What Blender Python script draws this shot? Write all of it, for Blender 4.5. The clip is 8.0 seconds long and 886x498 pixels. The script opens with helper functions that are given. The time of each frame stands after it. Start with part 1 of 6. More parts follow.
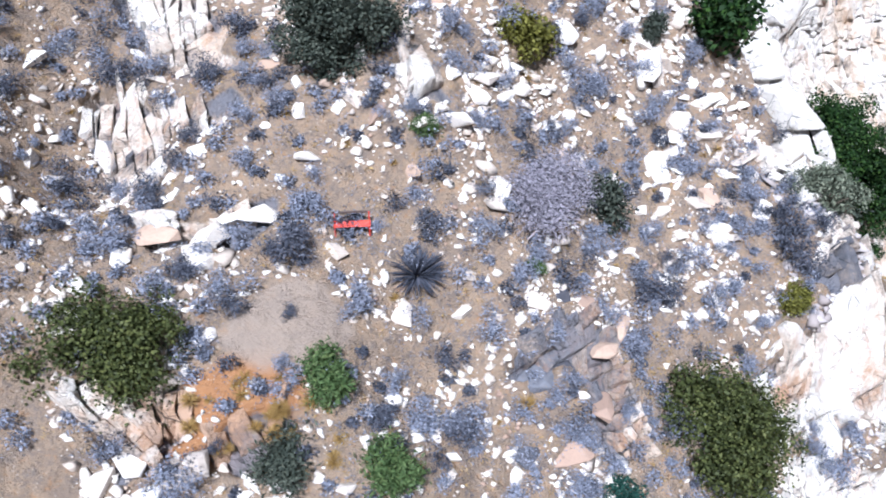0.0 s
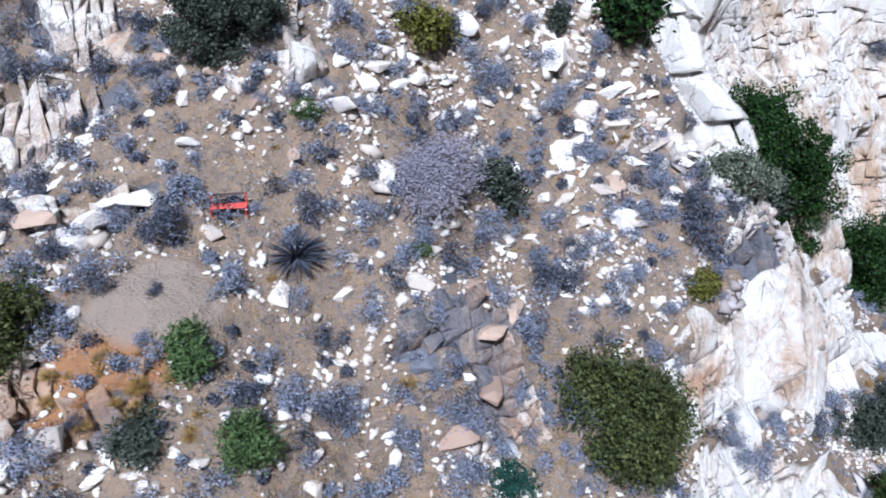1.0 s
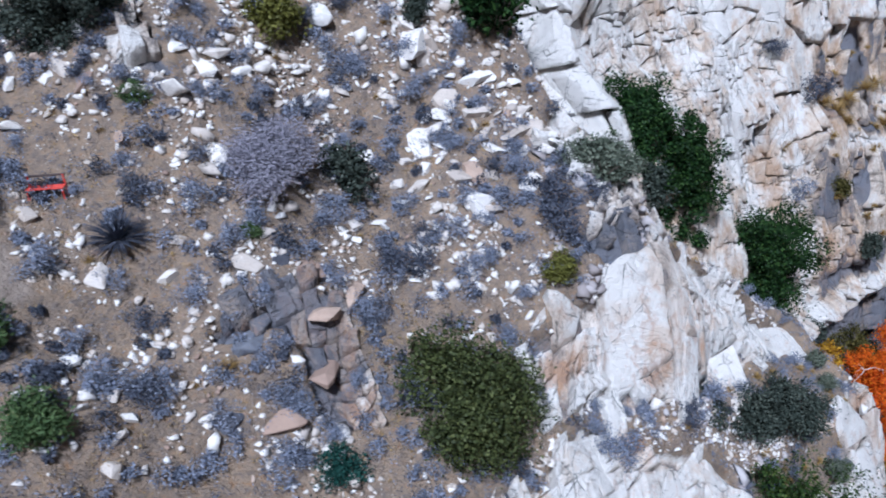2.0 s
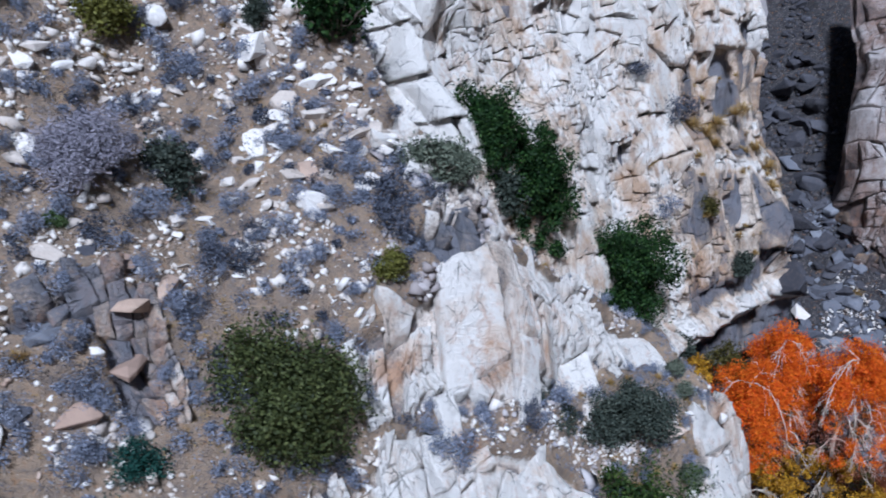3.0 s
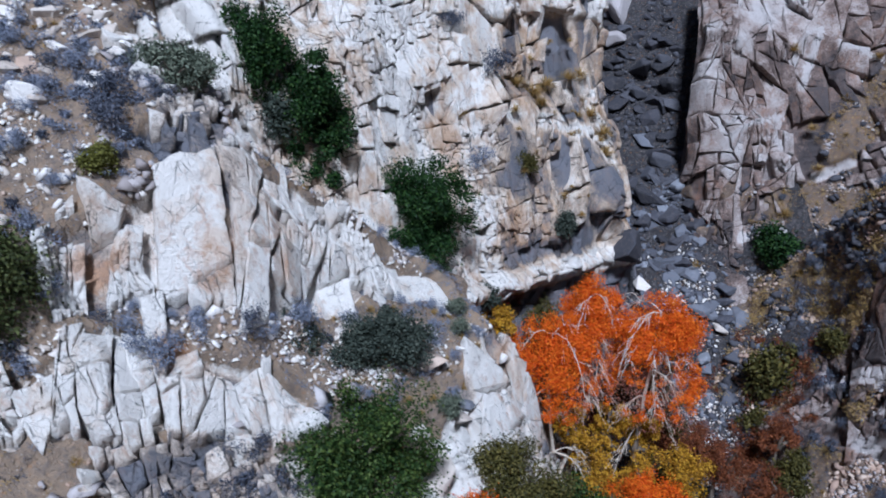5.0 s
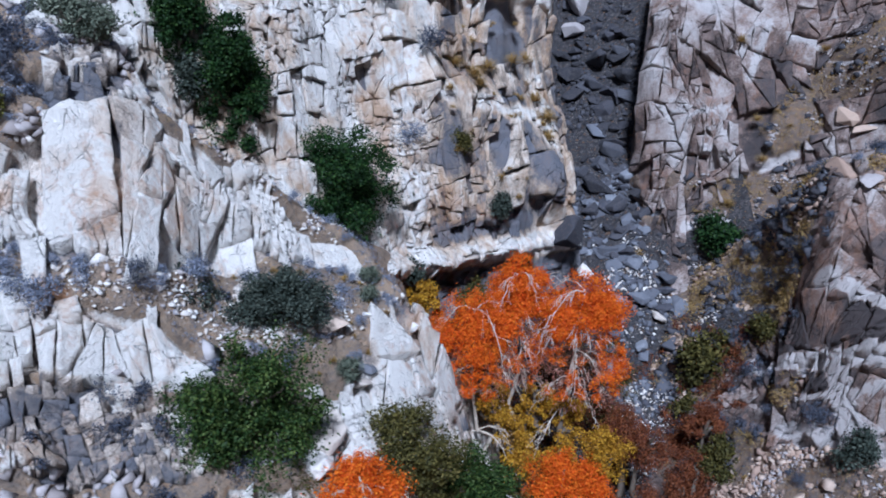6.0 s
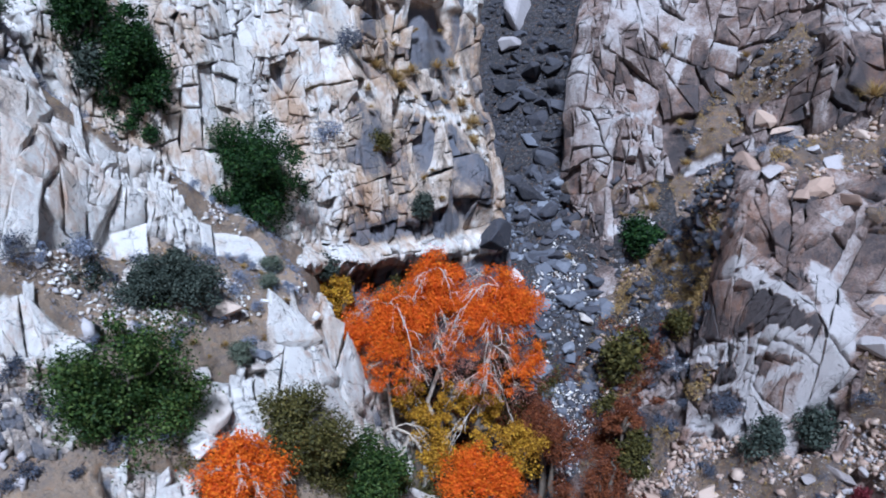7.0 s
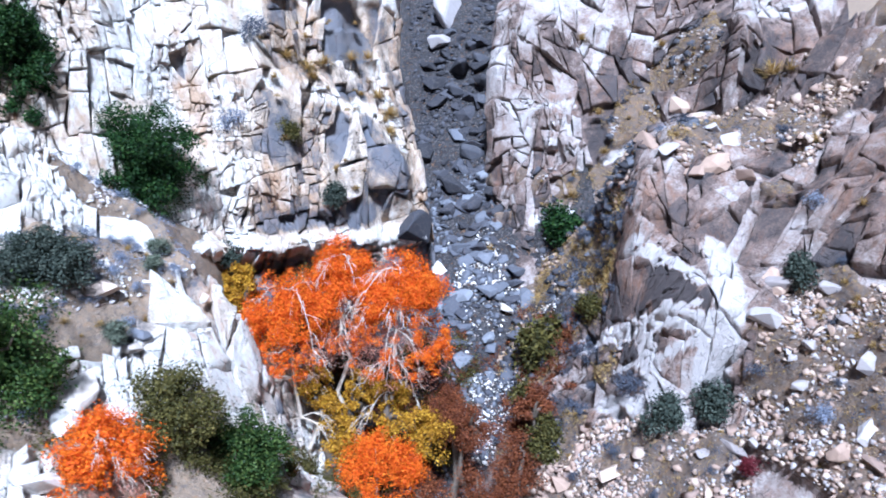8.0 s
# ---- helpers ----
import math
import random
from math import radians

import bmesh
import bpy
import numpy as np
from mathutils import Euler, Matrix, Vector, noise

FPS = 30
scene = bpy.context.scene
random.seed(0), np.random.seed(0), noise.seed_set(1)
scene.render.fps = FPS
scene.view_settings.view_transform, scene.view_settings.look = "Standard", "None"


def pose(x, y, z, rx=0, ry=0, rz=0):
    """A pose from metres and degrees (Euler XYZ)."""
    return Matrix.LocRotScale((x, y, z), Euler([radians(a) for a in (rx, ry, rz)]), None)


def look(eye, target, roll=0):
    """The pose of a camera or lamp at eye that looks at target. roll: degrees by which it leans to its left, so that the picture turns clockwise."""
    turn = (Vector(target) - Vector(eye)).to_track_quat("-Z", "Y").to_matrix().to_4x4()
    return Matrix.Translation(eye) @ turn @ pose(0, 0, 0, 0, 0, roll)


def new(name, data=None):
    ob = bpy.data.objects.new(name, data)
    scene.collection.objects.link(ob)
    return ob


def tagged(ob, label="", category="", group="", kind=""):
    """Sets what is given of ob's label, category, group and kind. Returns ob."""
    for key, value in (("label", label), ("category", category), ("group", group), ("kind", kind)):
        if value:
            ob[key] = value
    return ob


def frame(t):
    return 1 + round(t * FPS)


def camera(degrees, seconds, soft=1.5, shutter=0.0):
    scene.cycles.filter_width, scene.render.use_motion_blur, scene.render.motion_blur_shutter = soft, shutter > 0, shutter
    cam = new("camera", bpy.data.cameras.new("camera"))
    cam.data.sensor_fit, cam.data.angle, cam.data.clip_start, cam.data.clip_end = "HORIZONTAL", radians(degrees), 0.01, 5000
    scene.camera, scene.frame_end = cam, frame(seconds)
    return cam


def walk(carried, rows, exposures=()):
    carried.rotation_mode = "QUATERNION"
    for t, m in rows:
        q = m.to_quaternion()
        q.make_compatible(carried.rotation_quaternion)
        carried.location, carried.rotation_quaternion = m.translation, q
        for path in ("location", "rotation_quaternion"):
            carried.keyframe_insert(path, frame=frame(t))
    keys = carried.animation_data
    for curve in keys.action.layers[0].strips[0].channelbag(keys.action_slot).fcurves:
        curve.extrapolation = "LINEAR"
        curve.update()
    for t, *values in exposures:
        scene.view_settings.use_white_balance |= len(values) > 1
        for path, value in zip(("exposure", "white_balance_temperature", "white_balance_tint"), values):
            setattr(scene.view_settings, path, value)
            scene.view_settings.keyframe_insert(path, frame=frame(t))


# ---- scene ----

# ---- camera ----
cam = camera(58.0, 8.0, soft=1.8, shutter=0.3)
# seconds, x, y, z, and the turn in degrees
ROWS = [
    (0.0, 0.00, 0.00, 50.00, 54.00, 0.00, 0.00),
    (0.5, 2.88, -0.63, 49.08, 55.22, 0.58, 0.59),
    (1.0, 6.14, -1.27, 47.82, 56.86, 1.93, 1.06),
    (1.2, 7.45, -1.53, 47.30, 57.47, 2.53, 1.02),
    (2.3, 14.87, -2.41, 44.03, 60.98, 3.07, -0.27),
    (2.5, 15.87, -2.71, 43.61, 61.61, 2.68, -1.13),
    (3.0, 18.59, -3.21, 41.98, 63.85, 1.49, -3.13),
    (3.5, 21.40, -3.88, 40.61, 65.26, 0.61, -4.43),
    (4.0, 24.64, -4.75, 39.31, 65.69, -0.07, -4.91),
    (4.5, 27.53, -5.32, 37.78, 65.67, -0.52, -4.97),
    (4.7, 28.71, -5.47, 37.01, 65.78, -0.48, -4.79),
    (5.8, 34.76, -6.75, 34.15, 66.08, -1.90, -3.85),
    (6.0, 36.09, -7.19, 33.77, 66.60, -2.05, -3.62),
    (6.5, 38.84, -8.11, 32.50, 68.24, -2.36, -3.86),
    (7.0, 41.59, -9.04, 31.09, 69.45, -2.02, -4.47),
    (7.5, 44.97, -9.90, 30.04, 70.11, -1.41, -4.69),
    (8.0, 47.71, -10.12, 28.59, 71.04, -1.39, -5.66),
]
# seconds, stops, kelvin, tint
EXPOSURES = [(0.0, 0.86, 5420, 12), (1.0, 0.48, 5240, 11), (1.2, 0.4, 5170, 11), (2.3, 0.04, 5000, 11), (4.5, -0.03, 5000, 10), (6.0, 0.05, 4850, 11), (6.5, 0.09, 4820, 11), (7.2, 0.3, 4820, 10), (7.5, 0.45, 4800, 10), (8.0, 1.03, 4760, 10)]
walk(cam, [(t, pose(x, y, z, rx, ry, rz)) for t, x, y, z, rx, ry, rz in ROWS], EXPOSURES)

# ---- sky and sun ----
SUN_DIR = Vector((-0.08, -0.58, 0.8)).normalized()       # from the place towards the sun
world = bpy.data.worlds.new("sky")
scene.world = world
world.use_nodes = True
wn = world.node_tree.nodes
sky = wn.new("ShaderNodeTexSky")
sky.sky_type = "NISHITA"
sky.sun_disc = False
sky.sun_elevation = math.asin(SUN_DIR.z)
sky.sun_rotation = math.atan2(SUN_DIR.x, SUN_DIR.y)
wn["Background"].inputs["Strength"].default_value = 0.014
world.node_tree.links.new(sky.outputs[0], wn["Background"].inputs["Color"])
sun_data = bpy.data.lights.new("sun", "SUN")
sun_data.energy, sun_data.angle, sun_data.color = 5.0, radians(7), (1.0, 0.95, 0.89)
sun = new("sun", sun_data)
sun.matrix_world = look(SUN_DIR * 300, (0, 0, 0))


# ---- materials ----
def material(name):
    m = bpy.data.materials.new(name)
    m.use_nodes = True
    nt = m.node_tree
    return m, nt, nt.nodes["Principled BSDF"]


def node(nt, kind, **inputs):
    n = nt.nodes.new("ShaderNode" + kind)
    for k, v in inputs.items():
        key = k.replace("_", " ")
        if isinstance(v, bpy.types.NodeSocket):
            nt.links.new(v, n.inputs[key])
        else:
            n.inputs[key].default_value = v
    return n


def ramp(nt, fac, stops):
    n = nt.nodes.new("ShaderNodeValToRGB")
    nt.links.new(fac, n.inputs[0])
    els = n.color_ramp.elements
    while len(els) < len(stops):
        els.new(0.5)
    for e, (p, c) in zip(els, stops):
        e.position = p
        e.color = (*c, 1) if len(c) == 3 else c
    return n.outputs[0]


def grey(v):
    return (v, v, v)


def blend(nt, fac, a, b):
    n = nt.nodes.new("ShaderNodeMix")
    n.data_type = "RGBA"
    for sock, v in ((n.inputs[0], fac), (n.inputs[6], a), (n.inputs[7], b)):
        if isinstance(v, bpy.types.NodeSocket):
            nt.links.new(v, sock)
        elif isinstance(v, tuple):
            sock.default_value = (*v, 1)
        else:
            sock.default_value = v
    return n.outputs[2]


def maths(nt, op, a, b=0.0):
    n = nt.nodes.new("ShaderNodeMath")
    n.operation = op
    for sock, v in zip(n.inputs, (a, b)):
        if isinstance(v, bpy.types.NodeSocket):
            nt.links.new(v, sock)
        else:
            sock.default_value = v
    return n.outputs[0]


def attribute(nt, name):
    n = nt.nodes.new("ShaderNodeAttribute")
    n.attribute_name = name
    return n.outputs["Fac"]


def place(nt):
    return nt.nodes.new("ShaderNodeTexCoord").outputs["Object"]


def rough_bump(nt, bsdf, height, strength, distance):
    b = node(nt, "Bump", Strength=strength, Distance=distance, Height=height)
    nt.links.new(b.outputs[0], bsdf.inputs["Normal"])


def land_material(name, white, cream, dark, rust, soil_a, soil_b):
    """Bedrock and soil on one sheet; the mesh says where each lies."""
    m, nt, bsdf = material(name)
    co = place(nt)
    soil, tone, iron, block = (attribute(nt, a) for a in ("soil", "tone", "rust", "block"))
    n1 = node(nt, "TexNoise", Vector=co, Scale=0.9, Detail=8.0, Roughness=0.65).outputs[0]
    n2 = node(nt, "TexNoise", Vector=co, Scale=7.0, Detail=6.0, Roughness=0.7).outputs[0]
    n3 = node(nt, "TexNoise", Vector=co, Scale=30.0, Detail=3.0, Roughness=0.6).outputs[0]
    t = maths(nt, "ADD", tone, maths(nt, "MULTIPLY", maths(nt, "SUBTRACT", n1, 0.5), 0.75))
    t = maths(nt, "ADD", t, maths(nt, "MULTIPLY", maths(nt, "SUBTRACT", block, 0.5), 0.46))
    t = maths(nt, "ADD", t, maths(nt, "MULTIPLY", maths(nt, "SUBTRACT", n2, 0.5), 0.62))
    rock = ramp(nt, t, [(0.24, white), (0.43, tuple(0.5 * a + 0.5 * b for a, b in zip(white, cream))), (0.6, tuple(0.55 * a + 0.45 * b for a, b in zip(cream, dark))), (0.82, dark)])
    # broad cream and tan stains, grey weathered panels and upright rusty streaks
    stain = node(nt, "TexNoise", Vector=co, Scale=0.42, Detail=7.0, Roughness=0.62, Distortion=0.6).outputs[0]
    s1 = maths(nt, "ADD", stain, maths(nt, "MULTIPLY", maths(nt, "SUBTRACT", iron, 0.14), 0.22))
    rock = blend(nt, ramp(nt, s1, [(0.53, grey(0.0)), (0.68, grey(0.65))]), rock, cream)
    away = node(nt, "Mapping", Vector=co, Location=(31.0, 7.0, 3.0)).outputs[0]
    panel = node(nt, "TexNoise", Vector=away, Scale=0.6, Detail=8.0, Roughness=0.68, Distortion=0.5).outputs[0]
    panel = maths(nt, "ADD", panel, maths(nt, "MULTIPLY", maths(nt, "SUBTRACT", n2, 0.5), 0.4))
    s2 = maths(nt, "ADD", panel, maths(nt, "MULTIPLY", maths(nt, "SUBTRACT", tone, 0.2), 0.2))
    rock = blend(nt, ramp(nt, s2, [(0.54, grey(0.0)), (0.82, grey(0.75))]), rock, tuple(0.55 * a + 0.45 * b for a, b in zip(dark, cream)))
    upright = node(nt, "Mapping", Vector=co, Scale=(1.0, 1.0, 0.45)).outputs[0]
    streak = node(nt, "TexNoise", Vector=upright, Scale=1.7, Detail=6.0, Roughness=0.7, Distortion=0.4).outputs[0]
    s3 = maths(nt, "ADD", streak, maths(nt, "MULTIPLY", maths(nt, "SUBTRACT", iron, 0.14), 0.3))
    rock = blend(nt, ramp(nt, s3, [(0.56, grey(0.0)), (0.76, grey(0.6))]), rock, rust)
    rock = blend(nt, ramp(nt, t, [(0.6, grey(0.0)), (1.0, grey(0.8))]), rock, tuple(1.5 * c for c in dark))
    # hairline and open fissures at two sizes
    stretch = node(nt, "Mapping", Vector=co, Scale=(1.0, 1.0, 0.55)).outputs[0]
    warp = node(nt, "TexNoise", Vector=co, Scale=0.9, Detail=4.0)
    bent = node(nt, "MixRGB", Fac=0.16, Color1=stretch, Color2=warp.outputs["Color"]).outputs[0]
    cracks = None
    for size, wide, often in ((0.85, 0.018, 0.46), (2.6, 0.022, 0.5)):
        edge = nt.nodes.new("ShaderNodeTexVoronoi")
        edge.feature = "DISTANCE_TO_EDGE"
        edge.inputs["Scale"].default_value = size
        nt.links.new(bent, edge.inputs["Vector"])
        open_to = maths(nt, "ADD", edge.outputs["Distance"], maths(nt, "MULTIPLY", maths(nt, "SUBTRACT", n1, 0.54), -0.05))
        line = ramp(nt, open_to, [(0.0, grey(1.0)), (wide, grey(0.0))])
        line = maths(nt, "MULTIPLY", line, ramp(nt, n1, [(often, grey(0.0)), (often + 0.12, grey(0.7))]))
        cracks = line if cracks is None else maths(nt, "MAXIMUM", cracks, line)
    rock = blend(nt, cracks, rock, tuple(0.3 * c for c in dark))
    earth = blend(nt, ramp(nt, n1, [(0.35, grey(0.0)), (0.65, grey(1.0))]), soil_a, soil_b)
    earth = blend(nt, ramp(nt, n3, [(0.45, grey(0.0)), (0.75, grey(0.6))]), earth, tuple(0.55 * c for c in soil_b))
    n4 = node(nt, "TexNoise", Vector=co, Scale=2.6, Detail=5.0, Roughness=0.75).outputs[0]
    earth = blend(nt, ramp(nt, n4, [(0.5, grey(0.0)), (0.66, grey(0.75))]), earth, (0.17, 0.15, 0.145))
    earth = blend(nt, ramp(nt, n4, [(0.3, grey(0.6)), (0.44, grey(0.0))]), earth, (0.42, 0.22, 0.09))
    grit = node(nt, "TexVoronoi", Vector=co, Scale=5.5)
    earth = blend(nt, ramp(nt, maths(nt, "ADD", iron, maths(nt, "MULTIPLY", maths(nt, "SUBTRACT", n1, 0.5), 0.8)), [(0.6, grey(0.0)), (0.95, grey(0.8))]), earth, rust)
    pebble = ramp(nt, grit.outputs["Distance"], [(0.16, grey(1.0)), (0.24, grey(0.0))])
    some = ramp(nt, n2, [(0.5, grey(0.0)), (0.56, grey(1.0))])
    earth = blend(nt, maths(nt, "MULTIPLY", maths(nt, "MULTIPLY", pebble, some), 0.8), earth, (0.55, 0.5, 0.44))
    dusty = ramp(nt, maths(nt, "ADD", attribute(nt, "sand"), maths(nt, "MULTIPLY", maths(nt, "SUBTRACT", n1, 0.5), 0.7)), [(0.35, grey(0.0)), (0.7, grey(0.75))])
    earth = blend(nt, dusty, earth, (0.4, 0.33, 0.28))
    s = ramp(nt, maths(nt, "ADD", soil, maths(nt, "MULTIPLY", maths(nt, "SUBTRACT", n2, 0.5), 0.6)), [(0.4, grey(0.0)), (0.6, grey(1.0))])
    nt.links.new(blend(nt, s, rock, earth), bsdf.inputs["Base Color"])
    bsdf.inputs["Roughness"].default_value = 0.9
    bsdf.inputs["Specular IOR Level"].default_value = 0.2
    rough_bump(nt, bsdf, maths(nt, "ADD", maths(nt, "ADD", n2, maths(nt, "MULTIPLY", n3, 0.35)), maths(nt, "SUBTRACT", maths(nt, "MULTIPLY", n4, 1.3), maths(nt, "MULTIPLY", maths(nt, "MULTIPLY", cracks, maths(nt, "SUBTRACT", 1.0, s)), 0.8))), 0.9, 0.22)
    return m


def stone_material(name, stops):
    m, nt, bsdf = material(name)
    co = place(nt)
    rnd = nt.nodes.new("ShaderNodeObjectInfo").outputs["Random"]
    isl = nt.nodes.new("ShaderNodeNewGeometry").outputs["Random Per Island"]
    n1 = node(nt, "TexNoise", Vector=co, Scale=2.2, Detail=7.0, Roughness=0.7).outputs[0]
    n2 = node(nt, "TexNoise", Vector=co, Scale=14.0, Detail=5.0, Roughness=0.7).outputs[0]
    t = maths(nt, "ADD", maths(nt, "MULTIPLY", maths(nt, "FRACT", maths(nt, "ADD", rnd, isl)), 0.7), maths(nt, "MULTIPLY", n1, 0.35))
    base = ramp(nt, t, stops)
    base = blend(nt, ramp(nt, n2, [(0.5, grey(0.0)), (0.8, grey(0.5))]), base, (0.2, 0.17, 0.15))
    nt.links.new(base, bsdf.inputs["Base Color"])
    bsdf.inputs["Roughness"].default_value = 0.9
    bsdf.inputs["Specular IOR Level"].default_value = 0.2
    rough_bump(nt, bsdf, n2, 0.5, 0.06)
    return m


def leaf_material(name, stops, through_light=0.25):
    m, nt, bsdf = material(name)
    co = place(nt)
    isl = nt.nodes.new("ShaderNodeNewGeometry").outputs["Random Per Island"]
    n1 = node(nt, "TexNoise", Vector=co, Scale=1.1, Detail=3.0).outputs[0]
    t = maths(nt, "ADD", maths(nt, "MULTIPLY", isl, 0.55), maths(nt, "MULTIPLY", n1, 0.5))
    c = ramp(nt, t, stops)
    nt.links.new(c, bsdf.inputs["Base Color"])
    bsdf.inputs["Roughness"].default_value = 0.65
    bsdf.inputs["Specular IOR Level"].default_value = 0.25
    tr = node(nt, "BsdfTranslucent", Color=c)
    mix = node(nt, "MixShader", Fac=through_light)
    nt.links.new(bsdf.outputs[0], mix.inputs[1])
    nt.links.new(tr.outputs[0], mix.inputs[2])
    nt.links.new(mix.outputs[0], nt.nodes["Material Output"].inputs["Surface"])
    return m


def plain_material(name, a, b, scale=6.0, rough=0.7, metal=0.0):
    m, nt, bsdf = material(name)
    n1 = node(nt, "TexNoise", Vector=place(nt), Scale=scale, Detail=6.0, Roughness=0.65).outputs[0]
    nt.links.new(blend(nt, ramp(nt, n1, [(0.35, grey(0.0)), (0.68, grey(1.0))]), a, b), bsdf.inputs["Base Color"])
    bsdf.inputs["Roughness"].default_value = rough
    bsdf.inputs["Metallic"].default_value = metal
    rough_bump(nt, bsdf, n1, 0.3, 0.02)
    return m


WHITE, CREAM, DARK, RUST = (0.9, 0.865, 0.825), (0.72, 0.58, 0.46), (0.13, 0.135, 0.16), (0.46, 0.22, 0.09)
M_HILL = land_material("hill_rock_and_soil", WHITE, CREAM, DARK, RUST, (0.43, 0.32, 0.225), (0.28, 0.22, 0.175))
M_WALL = land_material("pale_cliff_rock", WHITE, (0.72, 0.56, 0.41), DARK, (0.44, 0.24, 0.11), (0.3, 0.21, 0.12), (0.2, 0.16, 0.12))
M_RIGHT = land_material("reddish_cliff_rock", (0.622, 0.58, 0.571), (0.37, 0.265, 0.223), (0.0714, 0.063, 0.0655), (0.302, 0.151, 0.084), (0.286, 0.202, 0.139), (0.16, 0.126, 0.109))
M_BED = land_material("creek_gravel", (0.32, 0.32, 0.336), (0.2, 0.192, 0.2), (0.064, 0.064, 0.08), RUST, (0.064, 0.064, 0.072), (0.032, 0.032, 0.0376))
M_STONE = stone_material("pale_granite", [(0.0, (0.82, 0.8, 0.78)), (0.5, (0.72, 0.68, 0.64)), (0.8, (0.52, 0.45, 0.39)), (1.0, (0.32, 0.3, 0.3))])
M_PALE = stone_material("mauve_grey_granite", [(0.0, (0.546, 0.519, 0.528)), (0.5, (0.405, 0.37, 0.37)), (1.0, (0.246, 0.211, 0.202))])
M_TAN = stone_material("tan_granite", [(0.0, (0.62, 0.52, 0.44)), (0.5, (0.42, 0.3, 0.23)), (1.0, (0.22, 0.16, 0.14))])
M_GREY = stone_material("grey_boulder", [(0.0, (0.34, 0.357, 0.399)), (0.35, (0.145, 0.153, 0.183)), (1.0, (0.0425, 0.0425, 0.0553))])
M_OAK = leaf_material("oak_leaf", [(0.2, (0.02, 0.028, 0.0096)), (0.55, (0.06, 0.076, 0.024)), (0.9, (0.144, 0.16, 0.052))])
M_DARKOAK = leaf_material("dark_oak_leaf", [(0.2, (0.0045, 0.015, 0.00375)), (0.6, (0.0165, 0.0488, 0.0105)), (0.9, (0.0675, 0.128, 0.0263))])
M_GREENOAK = leaf_material("bright_oak_leaf", [(0.2, (0.0078, 0.0218, 0.00468)), (0.55, (0.0328, 0.0663, 0.0125)), (0.9, (0.117, 0.156, 0.0351))])
M_GREYLEAF = leaf_material("grey_green_leaf", [(0.2, (0.024, 0.0336, 0.0272)), (0.6, (0.06, 0.076, 0.06)), (0.9, (0.128, 0.144, 0.112))])
M_SILVER = leaf_material("silver_green_leaf", [(0.2, (0.06, 0.075, 0.055)), (0.6, (0.14, 0.165, 0.12)), (0.9, (0.28, 0.3, 0.22))], 0.15)
M_SAGE = leaf_material("sage_leaf", [(0.2, (0.105, 0.12, 0.16)), (0.6, (0.235, 0.26, 0.34)), (0.9, (0.41, 0.43, 0.53))], 0.1)
M_TWIG = leaf_material("dry_twig", [(0.2, (0.26, 0.23, 0.25)), (0.6, (0.4, 0.35, 0.38)), (0.9, (0.52, 0.46, 0.48))], 0.05)
M_YUCCA = leaf_material("yucca_leaf", [(0.2, (0.035, 0.065, 0.022)), (0.6, (0.085, 0.14, 0.05)), (0.9, (0.18, 0.23, 0.09))])
M_YELLOW = leaf_material("yellow_leaf", [(0.2, (0.1, 0.045, 0.005)), (0.55, (0.42, 0.22, 0.012)), (0.85, (0.78, 0.48, 0.035))], 0.3)
M_OLIVE = leaf_material("olive_leaf", [(0.2, (0.03, 0.032, 0.009)), (0.6, (0.09, 0.08, 0.02)), (0.9, (0.19, 0.155, 0.04))])
M_ORANGE = leaf_material("orange_leaf", [(0.15, (0.4, 0.05, 0.002)), (0.5, (0.76, 0.14, 0.004)), (0.9, (0.9, 0.32, 0.012))], 0.4)
M_GRASS = leaf_material("dry_grass", [(0.2, (0.24, 0.15, 0.05)), (0.6, (0.41, 0.28, 0.1)), (0.9, (0.54, 0.41, 0.18))])
M_DUSK = leaf_material("dusky_leaf", [(0.2, (0.0352, 0.0422, 0.0598)), (0.6, (0.088, 0.0968, 0.132)), (0.9, (0.176, 0.185, 0.229))], 0.1)
M_LIME = leaf_material("yellow_green_leaf", [(0.2, (0.06, 0.06, 0.012)), (0.6, (0.15, 0.15, 0.03)), (0.9, (0.27, 0.26, 0.06))])
M_TEAL = leaf_material("teal_leaf", [(0.2, (0.01, 0.035, 0.028)), (0.6, (0.02, 0.075, 0.06)), (0.9, (0.05, 0.13, 0.1))])
M_CRIMSON = leaf_material("crimson_leaf", [(0.2, (0.06, 0.008, 0.012)), (0.6, (0.14, 0.015, 0.025)), (0.9, (0.22, 0.04, 0.05))])
M_RUSTLEAF = leaf_material("rust_leaf", [(0.2, (0.065, 0.0208, 0.0104)), (0.6, (0.182, 0.0546, 0.0208)), (0.9, (0.39, 0.143, 0.052))])
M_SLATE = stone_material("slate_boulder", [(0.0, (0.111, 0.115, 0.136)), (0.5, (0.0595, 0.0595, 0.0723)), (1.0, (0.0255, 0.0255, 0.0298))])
M_LAVENDER = leaf_material("lavender_twig", [(0.2, (0.16, 0.155, 0.19)), (0.6, (0.31, 0.295, 0.355)), (0.9, (0.46, 0.44, 0.5))], 0.1)
M_HAZE = leaf_material("reddish_twig", [(0.2, (0.26, 0.08, 0.05)), (0.6, (0.5, 0.24, 0.17)), (0.9, (0.66, 0.46, 0.38))], 0.1)
M_BARK = plain_material("oak_bark", (0.09, 0.07, 0.055), (0.16, 0.13, 0.1))
M_WHITEBARK = plain_material("sycamore_bark", (0.7, 0.63, 0.54), (0.44, 0.36, 0.28), 3.0)
M_RED = plain_material("red_paint", (0.62, 0.05, 0.03), (0.45, 0.04, 0.025), 9.0, 0.45)
